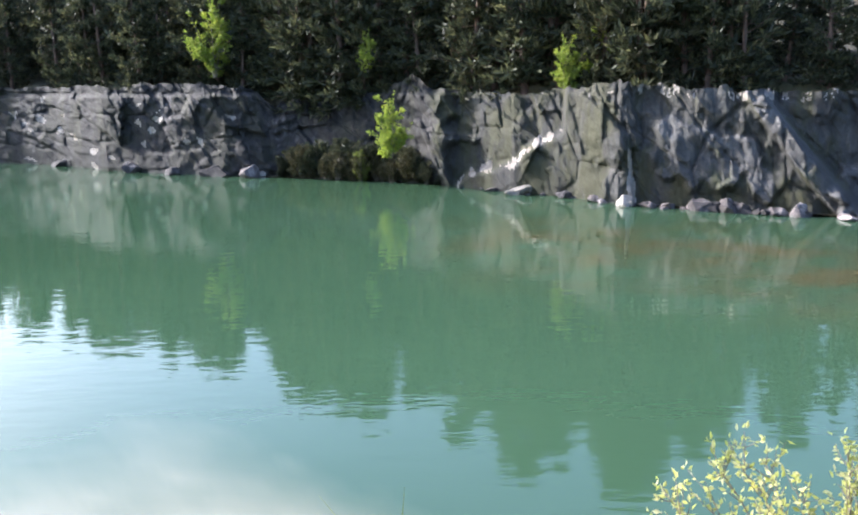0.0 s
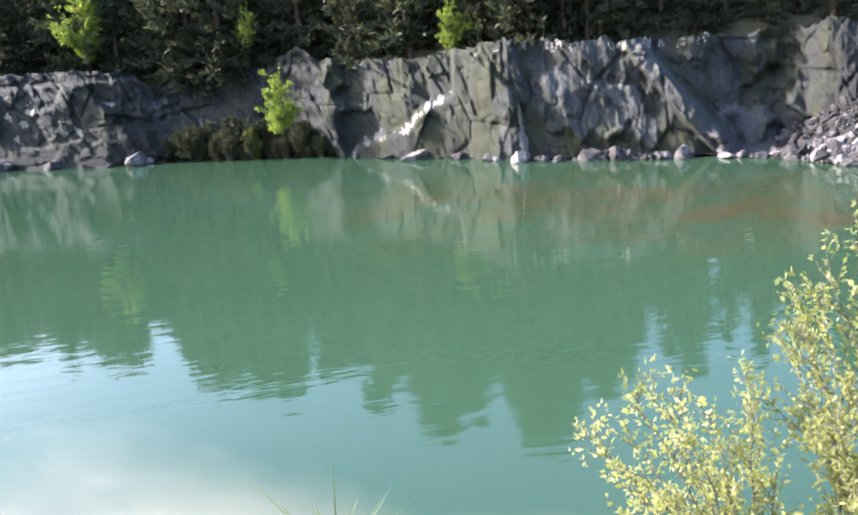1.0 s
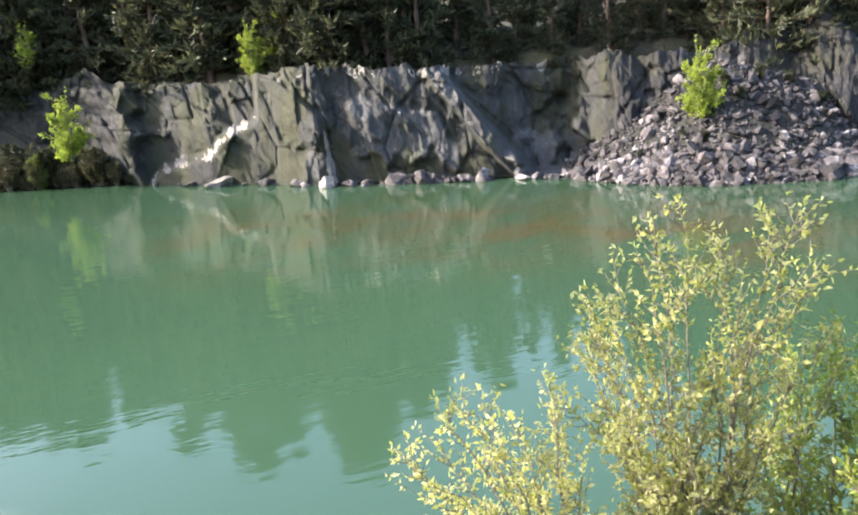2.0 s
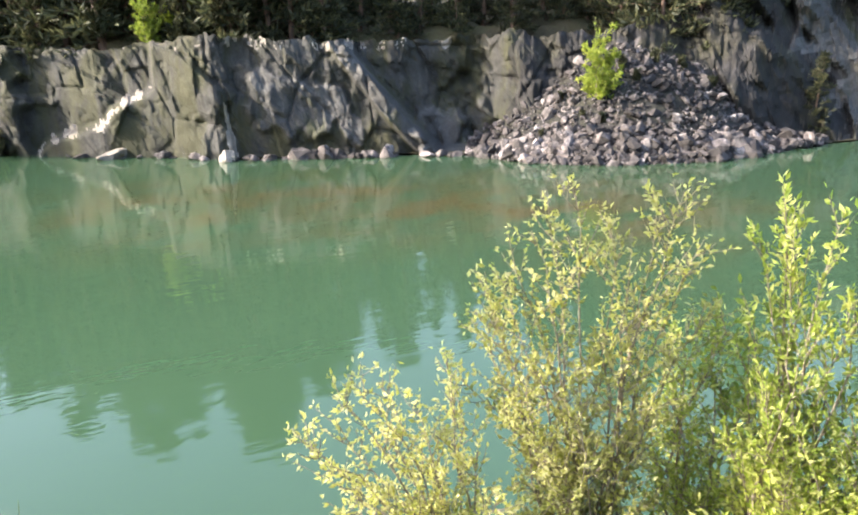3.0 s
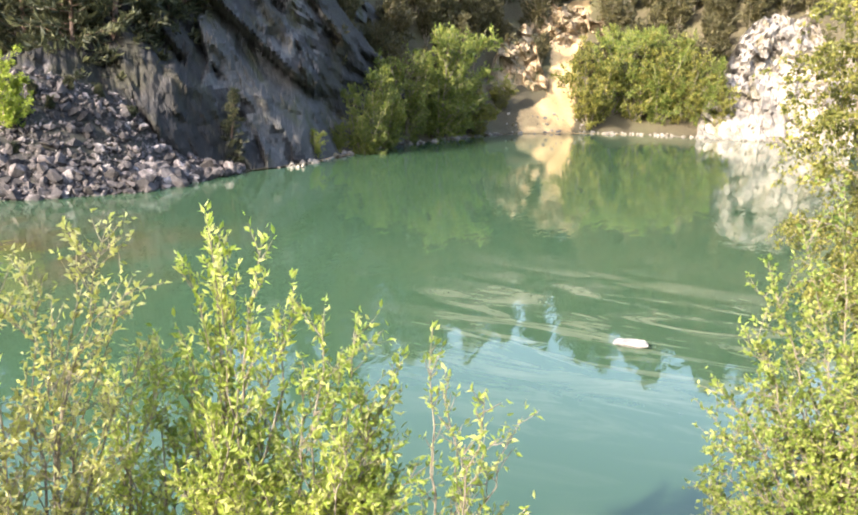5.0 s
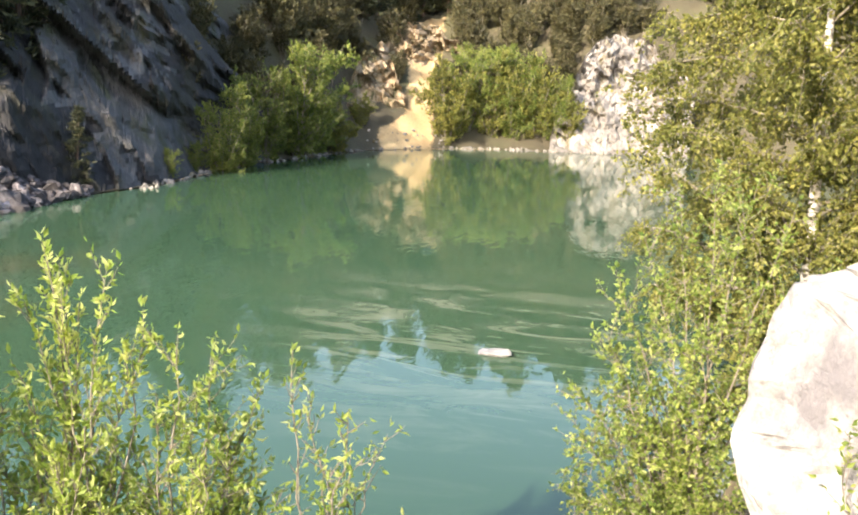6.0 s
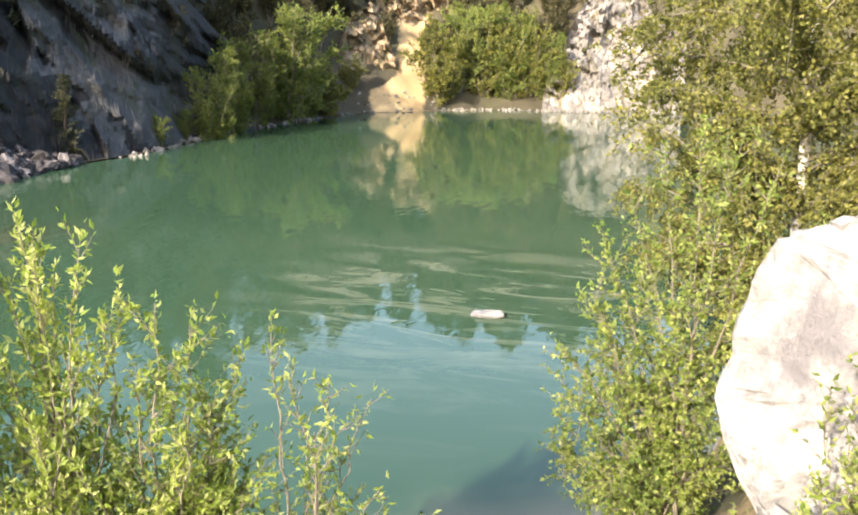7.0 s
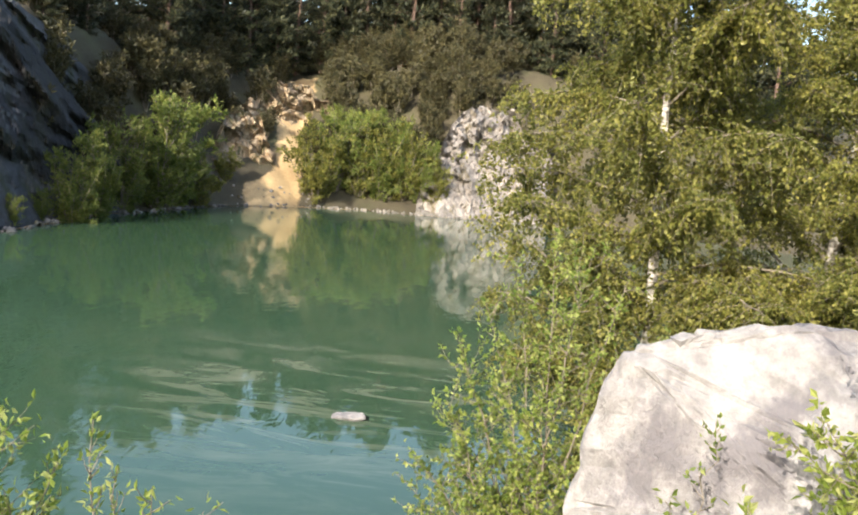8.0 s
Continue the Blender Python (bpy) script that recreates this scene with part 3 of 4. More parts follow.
def bushy(name, label, seed, height, spread, stems, leaf, size, material, bark, per_twig=14, lean=(0, 0), droop=0.0, depth=2, thick=0.014, group="", upright=0.7, low=0.22):
    """A many-stemmed shrub or young tree: stems, side shoots and leaves along the outer shoots."""
    rng = np.random.default_rng(seed)
    base = thing(name, label, leaf, group)
    wood, cs, ds = [], [], []
    for s in range(stems):
        ang = 2 * math.pi * (s + rng.uniform(0, 0.8)) / stems
        out = rng.uniform(0.15, 1.0) * spread / height
        h = height * rng.uniform(0.78, 1.0) * (1.0 - 0.5 * min(out * height / spread, 1) ** 2)
        d = (math.cos(ang) * out + lean[0], math.sin(ang) * out + lean[1], 1.0)
        stem = curve_points((math.cos(ang) * 0.06, math.sin(ang) * 0.06, -0.15), d, h * math.sqrt(1 + out * out) * 0.97, 9, (0, 0, 0.25 - droop), rng, 0.06)
        wood.append(tube(stem, np.linspace(thick * height, 0.002 + 0.0008 * height, 10), 5))
        m = per_twig * 2
        q = rng.uniform(0.45, 1.0, m) * 8.999
        j = q.astype(int)
        seg = stem[j + 1] - stem[j]
        cs.append(stem[j] + seg * (q - j)[:, None] + rng.normal(0, size * 0.35, (m, 3)))
        ds.append(seg / np.linalg.norm(seg, axis=1, keepdims=True) + rng.normal(0, 0.5, (m, 3)))
        level = [(stem, h)]
        for g in range(depth):
            nxt = []
            for limb, ll in level:
                count = rng.integers(6, 10) if g == 0 else rng.integers(3, 6)
                for k in range(count):
                    q = rng.uniform(low, 0.98)
                    j = min(int(q * (len(limb) - 1)), len(limb) - 2)
                    a = limb[j + 1] - limb[j]
                    a = a / np.linalg.norm(a)
                    side = rng.normal(0, 1, 3)
                    side -= a * side.dot(a)
                    side /= np.linalg.norm(side) + 1e-9
                    sl = ll * (0.46 if g == 0 else 0.5) * rng.uniform(0.5, 1.1) * (1.15 - 0.6 * q)
                    sub = curve_points(limb[j], a * upright + side * 0.75, sl, 5, (0, 0, 0.35 - droop), rng, 0.09)
                    wood.append(tube(sub, np.linspace(0.0045 * ll + 0.002, 0.0022, 6), 3))
                    nxt.append((sub, sl))
            level = nxt
            if g == depth - 1 or g == depth - 2:
                for limb, ll in level:
                    m = per_twig
                    q = rng.uniform(0.15, 1.0, m) * (len(limb) - 1.001)
                    j = q.astype(int)
                    seg = limb[j + 1] - limb[j]
                    cs.append(limb[j] + seg * (q - j)[:, None] + rng.normal(0, size * 0.25, (m, 3)))
                    ds.append(seg / (np.linalg.norm(seg, axis=1, keepdims=True) + 1e-9) + np.array([0, 0, 0.1 - droop * 2]))
    put("branchwork", raw("branchwork", *joined(wood), bark, True), base)
    c, d = np.concatenate(cs), np.concatenate(ds)
    put("foliage", raw("foliage", *leaves(c, d, size, size * 0.42, rng, 0.7), material), base)
    return base


def birch(seed, height, spread):
    rng = np.random.default_rng(seed)
    base = thing("birch_tree", "large birch with white bark and drooping spring foliage", "tree")
    trunk = curve_points((0, 0, -0.4), (0.01, 0.02, 1), height + 0.4, 14, (0, 0, 0.1), rng, 0.03)
    put("trunk", raw("trunk", *tube(trunk, np.linspace(0.105, 0.015, 15), 9), WHITEBARK, True), base)
    wood, cs, ds = [], [], []
    for h in np.linspace(0.07, 0.98, 52):
        k = h * 14
        i = min(int(k), 13)
        at = trunk[i] + (trunk[i + 1] - trunk[i]) * (k - i)
        ang = h * 97 + rng.uniform(-0.6, 0.6)
        ln = spread * (1.1 - 0.65 * h) * rng.uniform(0.65, 1.1)
        limb = curve_points(at, (math.cos(ang), math.sin(ang), 0.75), ln, 9, (0, 0, -0.75), rng, 0.09)
        wood.append(tube(limb, np.linspace(0.034 * (1.2 - h), 0.006, 10), 5))
        for q in np.linspace(0.2, 1.0, 32):
            j = min(int(q * 9), 8)
            c = limb[j] + (limb[j + 1] - limb[j]) * (q * 9 - j)
            for w in range(2):
                d = rng.normal(0, 1, 3) * (1, 1, 0.4)
                twig = curve_points(c, d, rng.uniform(0.35, 0.95), 5, (0, 0, -1.5), rng, 0.12)
                wood.append(tube(twig, np.linspace(0.005, 0.002, 6), 3))
                m = 42
                p = rng.uniform(0.1, 1, m) * 4.99
                jj = p.astype(int)
                seg = twig[jj + 1] - twig[jj]
                cs.append(twig[jj] + seg * (p - jj)[:, None] + rng.normal(0, 0.035, (m, 3)))
                ds.append(np.repeat(np.array([[0, 0, -0.6]]), m, 0))
    put("branchwork", raw("branchwork", *joined(wood), TWIG, True), base)
    fork = curve_points(trunk[2] + np.array([0, 0, 0.1]), (-0.22, -0.97, 1.0), 2.4, 8, (0, 0, 0.1), rng, 0.05)
    put("fork", raw("fork", *tube(fork, np.linspace(0.055, 0.015, 9), 7), WHITEBARK, True), base, "pale forked side limb")
    put("crown", raw("crown", *leaves(np.concatenate(cs), np.concatenate(ds), 0.064, 0.044, rng, 0.8), BIRCH), base)
    return base


def hull_stone(seed, flat=0.7, points=13):
    rng = np.random.default_rng(seed)
    bm = bmesh.new()
    for p in rng.normal(0, 1, (points, 3)):
        p = p / np.linalg.norm(p) * rng.uniform(0.8, 1.0) * (1, 0.8, flat)
        bm.verts.new(p)
    res = bmesh.ops.convex_hull(bm, input=bm.verts)
    bmesh.ops.delete(bm, geom=[g for g in res["geom_interior"] if isinstance(g, bmesh.types.BMVert)], context="VERTS")
    return bm


def stone_mesh(seed, material, flat=0.7):
    me = bpy.data.meshes.new("stone")
    bm = hull_stone(seed, flat)
    bm.to_mesh(me)
    bm.free()
    me.materials.append(material)
    return me


def big_rock(name, label, seed, size, material, group="", cuts=3, rough=0.09):
    """A broken block: a hull, its edges rounded, its faces made uneven."""
    bm = hull_stone(seed, size[2] / size[0], 15)
    bmesh.ops.scale(bm, vec=(size[0], size[1] / 0.8, size[0]), verts=bm.verts)
    bmesh.ops.bevel(bm, geom=bm.edges[:] + bm.verts[:], offset=0.03 * size[0], segments=2, profile=0.6, affect="EDGES")
    bmesh.ops.triangulate(bm, faces=bm.faces)
    bmesh.ops.subdivide_edges(bm, edges=[e for e in bm.edges if e.calc_length() > 0.18 * size[0]], cuts=cuts, use_grid_fill=True)
    for v in bm.verts:
        p = v.co / size[0]
        v.co += v.normal * size[0] * rough * (noise.noise(p * 2.2 + Vector((seed, 0, 0))) + 0.5 * noise.noise(p * 6.0) + 0.25 * noise.noise(p * 15.0))
    me = bpy.data.meshes.new(name)
    bm.to_mesh(me)
    bm.free()
    me.materials.append(material)
    me.shade_flat()
    return tagged(put(name, me), label, "rock", group)


# ---- the scree heap ----
def heap_z(t, r):
    h = np.interp(t, [30.5, 33, 36, 39, 41.5, 44, 48, 52, 55], [0.0, 0.9, 2.3, 3.6, 4.3, 4.1, 2.9, 1.2, 0.0])
    w = np.interp(t, [30.5, 41, 55], [3.5, 6.0, 6.0])
    return h * np.clip((r - far_r(t) + 0.2) / w, -0.08, 1) ** 1.0


def scree_heap():
    turns = np.arange(30.5, 55.1, 0.35)
    q = np.concatenate([np.linspace(-1.2, 7, 34), [8.5, 10]])[:, None]
    t = np.broadcast_to(turns, (36, len(turns)))
    r = far_r(t) + q
    x, y = r * np.sin(np.radians(t)), r * np.cos(np.radians(t))
    z = np.where(q < -0.1, q * 0.5, heap_z(t, r)) + 0.22 * fnoise(x * 1.1, y * 1.1, 15)
    base = thing("scree_heap", "heap of loose pale quarry rubble at the water's edge", "rubble heap")
    put("mound", raw("mound", np.stack([x, y, z], -1).reshape(-1, 3), grid_faces(*t.shape)[:, ::-1], CLIFF), base)
    rng = np.random.default_rng(5)
    kinds = [stone_mesh(100 + k, SCREE, rng.uniform(0.45, 0.8)) for k in range(9)]
    rest = []
    hulls = []
    for me in kinds:
        co = np.zeros(len(me.vertices) * 3, np.float32)
        me.vertices.foreach_get("co", co)
        tri = np.array([p.vertices[:] for p in me.polygons if len(p.vertices) == 3])
        hulls.append((co.reshape(-1, 3), tri))
    for i in range(6800):
        tt = rng.uniform(31, 54.5)
        qq = rng.uniform(-0.35, 5.8) if i % 3 else rng.uniform(-0.4, 1.2)
        rr = far_r(tt) + qq
        s = min(rng.lognormal(-2.35, 0.6), 0.5) * (1.15 if qq < 1.2 else 0.95)
        zz = float(heap_z(tt, rr)) + 0.22 * float(fnoise(np.array(polar(tt, rr).x * 1.1), np.array(polar(tt, rr).y * 1.1), 15))
        m = Matrix.Translation(polar(tt, rr, zz + s * 0.25)) @ pose(0, 0, 0, *rng.uniform(-60, 60, 2), rng.uniform(0, 360)) @ Matrix.Diagonal((s, s, s, 1))
        k = rng.integers(0, 9)
        if i < 300:
            put("stone", kinds[k], base, at=m)
        else:
            v, f = hulls[k]
            mm = np.array(m)
            rest.append((v @ mm[:3, :3].T + mm[:3, 3], f))
    ob = put("rubble", raw("rubble", *joined(rest), SCREE), base)
    tagged(ob, kind="stuff")
    return base


heap = scree_heap()


def settle(ob, turn, r, dz=0.0, spin=0.0, scale=1.0):
    ob.matrix_basis = Matrix.Translation(polar(turn, r, ground_at(turn, r) + dz)) @ pose(0, 0, 0, 0, 0, spin) @ Matrix.Diagonal((scale, scale, scale, 1))
    return ob


# ---- rocks along the cliff foot, in the lake and by the lookout ----
FOOT = [(6.6, 1.0, 0.45), (14.15, 0.5, 0.5), (19.0, 0.7, 0.45), (19.9, 0.6, 0.4), (20.8, 0.75, 0.5), (21.6, 0.5, 0.4), (25.4, 0.6, 0.5),
        (-12.5, 1.2, 0.7), (-14.6, 1.4, 0.6), (-17.5, 1.0, 0.5), (-20.2, 1.4, 0.6), (-24.5, 1.2, 0.5), (14.4, 0.35, 0.3), (13.85, 0.4, 0.3), (14.25, 0.25, 0.22)]
rng = np.random.default_rng(3)
FOOT += [(t, s, s * rng.uniform(0.35, 0.6)) for t, s in zip(rng.uniform(4, 31, 40), rng.uniform(0.2, 0.6, 40))]
for i, (turn, s, h) in enumerate(FOOT):
    rock = big_rock("boulder", "grey fallen boulder at the foot of the cliff by the water", 300 + i, (s, s * 0.7, h), PALE if i in (0, 1, 12, 13, 14) else SCREE, "boulders at the cliff foot", 1)
    rock.matrix_basis = Matrix.Translation(polar(turn, float(far_r(turn)) - 0.1 * s - 0.25, h * 0.25)) @ pose(0, 0, 0, i * 13 % 30 - 15, i * 7 % 24 - 12, i * 67)

slab = big_rock("rock_slab", "pale flat stone slab breaking the lake surface", 21, (0.46, 0.26, 0.12), BOULDER, cuts=1)
slab.matrix_basis = Matrix.Translation((15.4, 1.95, 0.03)) @ pose(0, 0, 0, 0, 0, 100)


def lookout_boulder():
    """A block with a level top, a sloping flank towards the lake and rounded edges."""
    bm = bmesh.new()
    for corner in ((-0.35, -0.4, -0.6), (1.6, -0.9, -0.6), (1.7, 1.5, -0.6), (-0.45, 1.3, -0.6), (-0.66, -0.32, 0.2), (-1.06, -0.20, 0.68), (-0.95, 0.6, 0.7), (-0.77, -0.12, 1.72),
                   (-0.42, 0.0, 1.86), (0.25, 0.0, 2.02), (1.6, 0.1, 2.02), (-0.55, 1.1, 1.55), (1.6, 1.4, 1.75), (0.4, -0.62, 1.05), (1.5, -0.75, 1.1)):
        bm.verts.new(corner)
    bmesh.ops.convex_hull(bm, input=bm.verts)
    bmesh.ops.bevel(bm, geom=bm.edges[:], offset=0.05, segments=2, profile=0.6, affect="EDGES")
    bmesh.ops.triangulate(bm, faces=bm.faces)
    for k in range(3):
        bmesh.ops.subdivide_edges(bm, edges=[e for e in bm.edges if e.calc_length() > 0.09], cuts=1, use_grid_fill=True)
        bmesh.ops.triangulate(bm, faces=bm.faces)
    bm.normal_update()
    for v in bm.verts:
        p = v.co
        crack = abs(noise.noise(Vector((p.x * 0.9, p.y * 0.9, p.z * 2.4)) + Vector((3, 1, 0))))
        v.co += v.normal * (0.09 * noise.noise(p * 1.7) + 0.04 * noise.noise(p * 5) + 0.02 * noise.noise(p * 14) - 0.05 * max(0, 1 - crack * 14))
    me = bpy.data.meshes.new("boulder")
    bm.to_mesh(me)
    bm.free()
    me.materials.append(BOULDER)
    return tagged(put("boulder", me), "huge sunlit white grey boulder on the lake bank", "rock")


boulder = lookout_boulder()
boulder.matrix_basis = Matrix.Translation(polar(109, 5.3, 2.4)) @ pose(0, 0, 0, 0, 0, -109)

# ---- pines and bushes of the far bank ----
pines = [pine(11, 9.5, 2.9), pine(12, 8.5, 3.2), pine(13, 10.5, 3.0), pine(14, 7.0, 2.7)]
rng = np.random.default_rng(77)
spots = []
for turn in np.concatenate([np.arange(-45, 20, 1.25), np.arange(20, 37, 2.1)]):
    w = float(np.interp(turn, RISE_T, RISE_W) + np.interp(turn, RISE_T, RISE_S)) - 0.8
    for back in ((0.8, 5.0, 10.0, 17.0) if turn < -4 else (0.8, 5.0, 11.0) if turn < 18 and len(spots) % 2 else (0.8, 6.0)):
        spots.append((turn + rng.uniform(-0.9, 0.9), w + back + rng.uniform(-0.6, 1.2)))
for turn in np.arange(37, 70, 2.2):
    w = float(np.interp(turn, RISE_T, RISE_W) + np.interp(turn, RISE_T, RISE_S)) - 1.0
    for back in (0.5, 5.0, 10.0):
        spots.append((turn + rng.uniform(-0.7, 0.7), w + back + rng.uniform(-0.6, 1.5)))
for turn in np.arange(68, 112, 1.25):
    for back in (23, 29, 37):
        spots.append((turn + rng.uniform(-0.6, 0.6), back + rng.uniform(-1.5, 1.5)))
spots += [(44.0, 7.6), (46.0, 8.2), (48.0, 7.6), (49.8, 8.2), (47.0, 10.5), (43.0, 9.5), (45.0, 10.0), (51.0, 9.8), (41.6, 9.8), (53.6, 2.4)]
for i, (turn, back) in enumerate(spots):
    ob = pines[i] if i < 4 else copy_thing(pines[i % 4], Matrix())
    row = float(np.interp(back - np.interp(turn, RISE_T, RISE_W) - np.interp(turn, RISE_T, RISE_S), [0, 4, 10], [0.5, 0.8, 1.3])) if 37 < turn < 68 and back > 11.2 else 1.0
    settle(ob, turn, float(far_r(turn)) + back, -0.3, rng.uniform(0, 360), row * rng.uniform(0.8, 1.2) * float(np.interp(turn, [-30, -12, -5, 15, 22, 28, 39, 42, 51, 52.5, 54, 62, 68, 80], [0.85, 1.0, 1.1, 1.1, 0.8, 0.65, 0.65, 0.9, 0.9, 0.65, 0.4, 1.0, 1.2, 1.38])))

shrub = bushy("shrub", "green leafy willow shrub on the lake shore", 31, 4.2, 2.2, 11, "bush", 0.14, SHRUB, TWIG, 20, group="bushes on the far shore", low=0.02, thick=0.008)
shrub_b = bushy("shrub", "olive green leafy willow shrub on the lake shore", 32, 3.6, 2.4, 11, "bush", 0.14, BIRCH, TWIG, 20, group="bushes on the far shore", low=0.02, thick=0.008)
BUSHES = [(63.2, 47.5, 0.9, 0), (64.6, 51.5, 1.0, 0), (66.0, 55, 1.2, 0), (68.2, 58.5, 1.55, 0), (69.4, 61.5, 1.6, 0), (71.0, 63.5, 0.8, 1), (78.8, 73.8, 1.5, 1), (80.2, 76, 1.45, 0),
          (81.8, 76.5, 1.5, 1), (83.4, 77, 1.6, 0), (85.0, 77.5, 1.5, 1), (86.2, 77.5, 1.2, 0), (87.2, 77.3, 0.95, 1), (72.6, 70, 0.6, 1), (80.5, 80, 1.0, 0), (83, 80, 1.1, 0),
          (-4.6, 45.6, 0.5, 0), (61.2, 46.6, 0.5, 0), (59.6, 43.5, 0.45, 0)]
for i, (turn, r, s, kind) in enumerate(BUSHES):
    src = (shrub, shrub_b)[kind]
    ob = src if i in (0, 5) else copy_thing(src, Matrix())
    settle(ob, turn, r, 0.0, i * 77, s * (1.4 if turn > 61.5 else 1.0))

sapling = bushy("young_birch", "bright yellow green young birch in fresh leaf", 41, 4.2, 0.75, 5, "tree", 0.15, FRESH, TWIG, 26, group="young birches", low=0.05, thick=0.006)
sapling.matrix_basis = Matrix.Translation(polar(40.1, 34.6, 2.0))
for turn, r, z, s in ((-2.5, 43.6, 1.6, 1.0), (-14.4, 54.5, 6.2, 1.5), (-4.0, 48.2, 6.2, 0.7), (9.7, 41.0, 5.0, 0.8), (12.0, 42.0, 5.0, 1.2)):
    copy_thing(sapling, Matrix.Translation(polar(turn, r, z)) @ pose(0, 0, 0, 0, 0, turn * 40) @ Matrix.Diagonal((s, s, s, 1)))

dark = bushy("shrub", "dark green shrub growing among the quarry rocks", 34, 2.4, 1.3, 8, "bush", 0.16, PINE, TWIG, 22, group="dark shrubs among the rocks", low=0.02, thick=0.008)
for k, (turn, q, s) in enumerate(((-10.2, 0.9, 0.7), (-9.3, 1.2, 1.0), (-8.4, 0.9, 0.9), (-7.6, 1.3, 1.2), (-6.6, 1.0, 1.0), (-5.6, 1.3, 1.3), (-4.7, 1.0, 1.1), (-3.6, 1.3, 1.2), (-2.4, 0.9, 0.9), (-1.3, 1.1, 1.1), (-0.2, 0.8, 0.8), (0.8, 0.7, 0.5))):
    settle(dark if k == 0 else copy_thing(dark, Matrix()), turn, float(far_r(turn)) + q, 0.0, k * 70, s)

for k, (turn, q, s) in enumerate(((41.6, 4.6, 0.45), (42.6, 4.0, 0.4), (43.8, 5.0, 0.5), (45.5, 5.2, 0.5), (39.0, 2.2, 0.28), (40.4, 1.9, 0.34), (36.2, 1.6, 0.25), (37.5, 3.6, 0.3), (47.5, 4.6, 0.45))):
    r = float(far_r(turn)) + q
    copy_thing(dark, Matrix.Translation(polar(turn, r, float(heap_z(turn, r)) - 0.05)) @ pose(0, 0, 0, 0, 0, k * 80) @ Matrix.Diagonal((s, s, s, 1)))

# dry scrub on the slopes
scrub = bushy("scrub", "brown green dry scrub bush on the quarry slope", 33, 3.0, 1.8, 7, "bush", 0.22, SCRUB, TWIG, 24, depth=1, group="scrub on the slopes")
rng = np.random.default_rng(12)
first = True
for lo, hi, qlo, qhi, count in ((60, 72, 7, 22, 46), (79, 87, 5, 22, 46), (80, 88, 17, 24, 24), (71, 80, 20, 24, 12), (79, 89, 12, 22, 34), (44, 60, 2, 16, 22), (-10, 1, 2.5, 5, 8), (-9.5, 0.5, 0.0, 1.6, 34), (-32, 34, 2.6, 3.8, 40), (88, 100, 8, 24, 14), (86, 92, 10, 22, 36), (66, 73, 12, 20, 24), (71.5, 80.5, 7, 17, 7)):
    for k in range(count):
        turn = rng.uniform(lo, hi)
        ob = scrub if first else copy_thing(scrub, Matrix())
        first = False
        settle(ob, turn, float(far_r(turn)) + rng.uniform(qlo, qhi), -0.1, rng.uniform(0, 360), rng.uniform(0.8, 1.7) if turn > 60 else rng.uniform(0.35, 0.8) if lo == -9.5 else rng.uniform(0.2, 0.5))

# ---- the near bank ----
slender = bushy("slender_birch", "slender birch with a pale trunk on the upper slope", 45, 8.0, 0.9, 2, "tree", 0.16, BIRCH, WHITEBARK, 14, group="birches on the upper slope", low=0.45, thick=0.009)
for k, (turn, s) in enumerate(((84.0, 1.0), (84.5, 0.9), (86.4, 1.0), (87.2, 1.1), (85.4, 0.8), (82.6, 0.9))):
    settle(slender if k == 0 else copy_thing(slender, Matrix()), turn, float(far_r(turn)) + 24.5 + (k % 3), -0.2, k * 60, s)


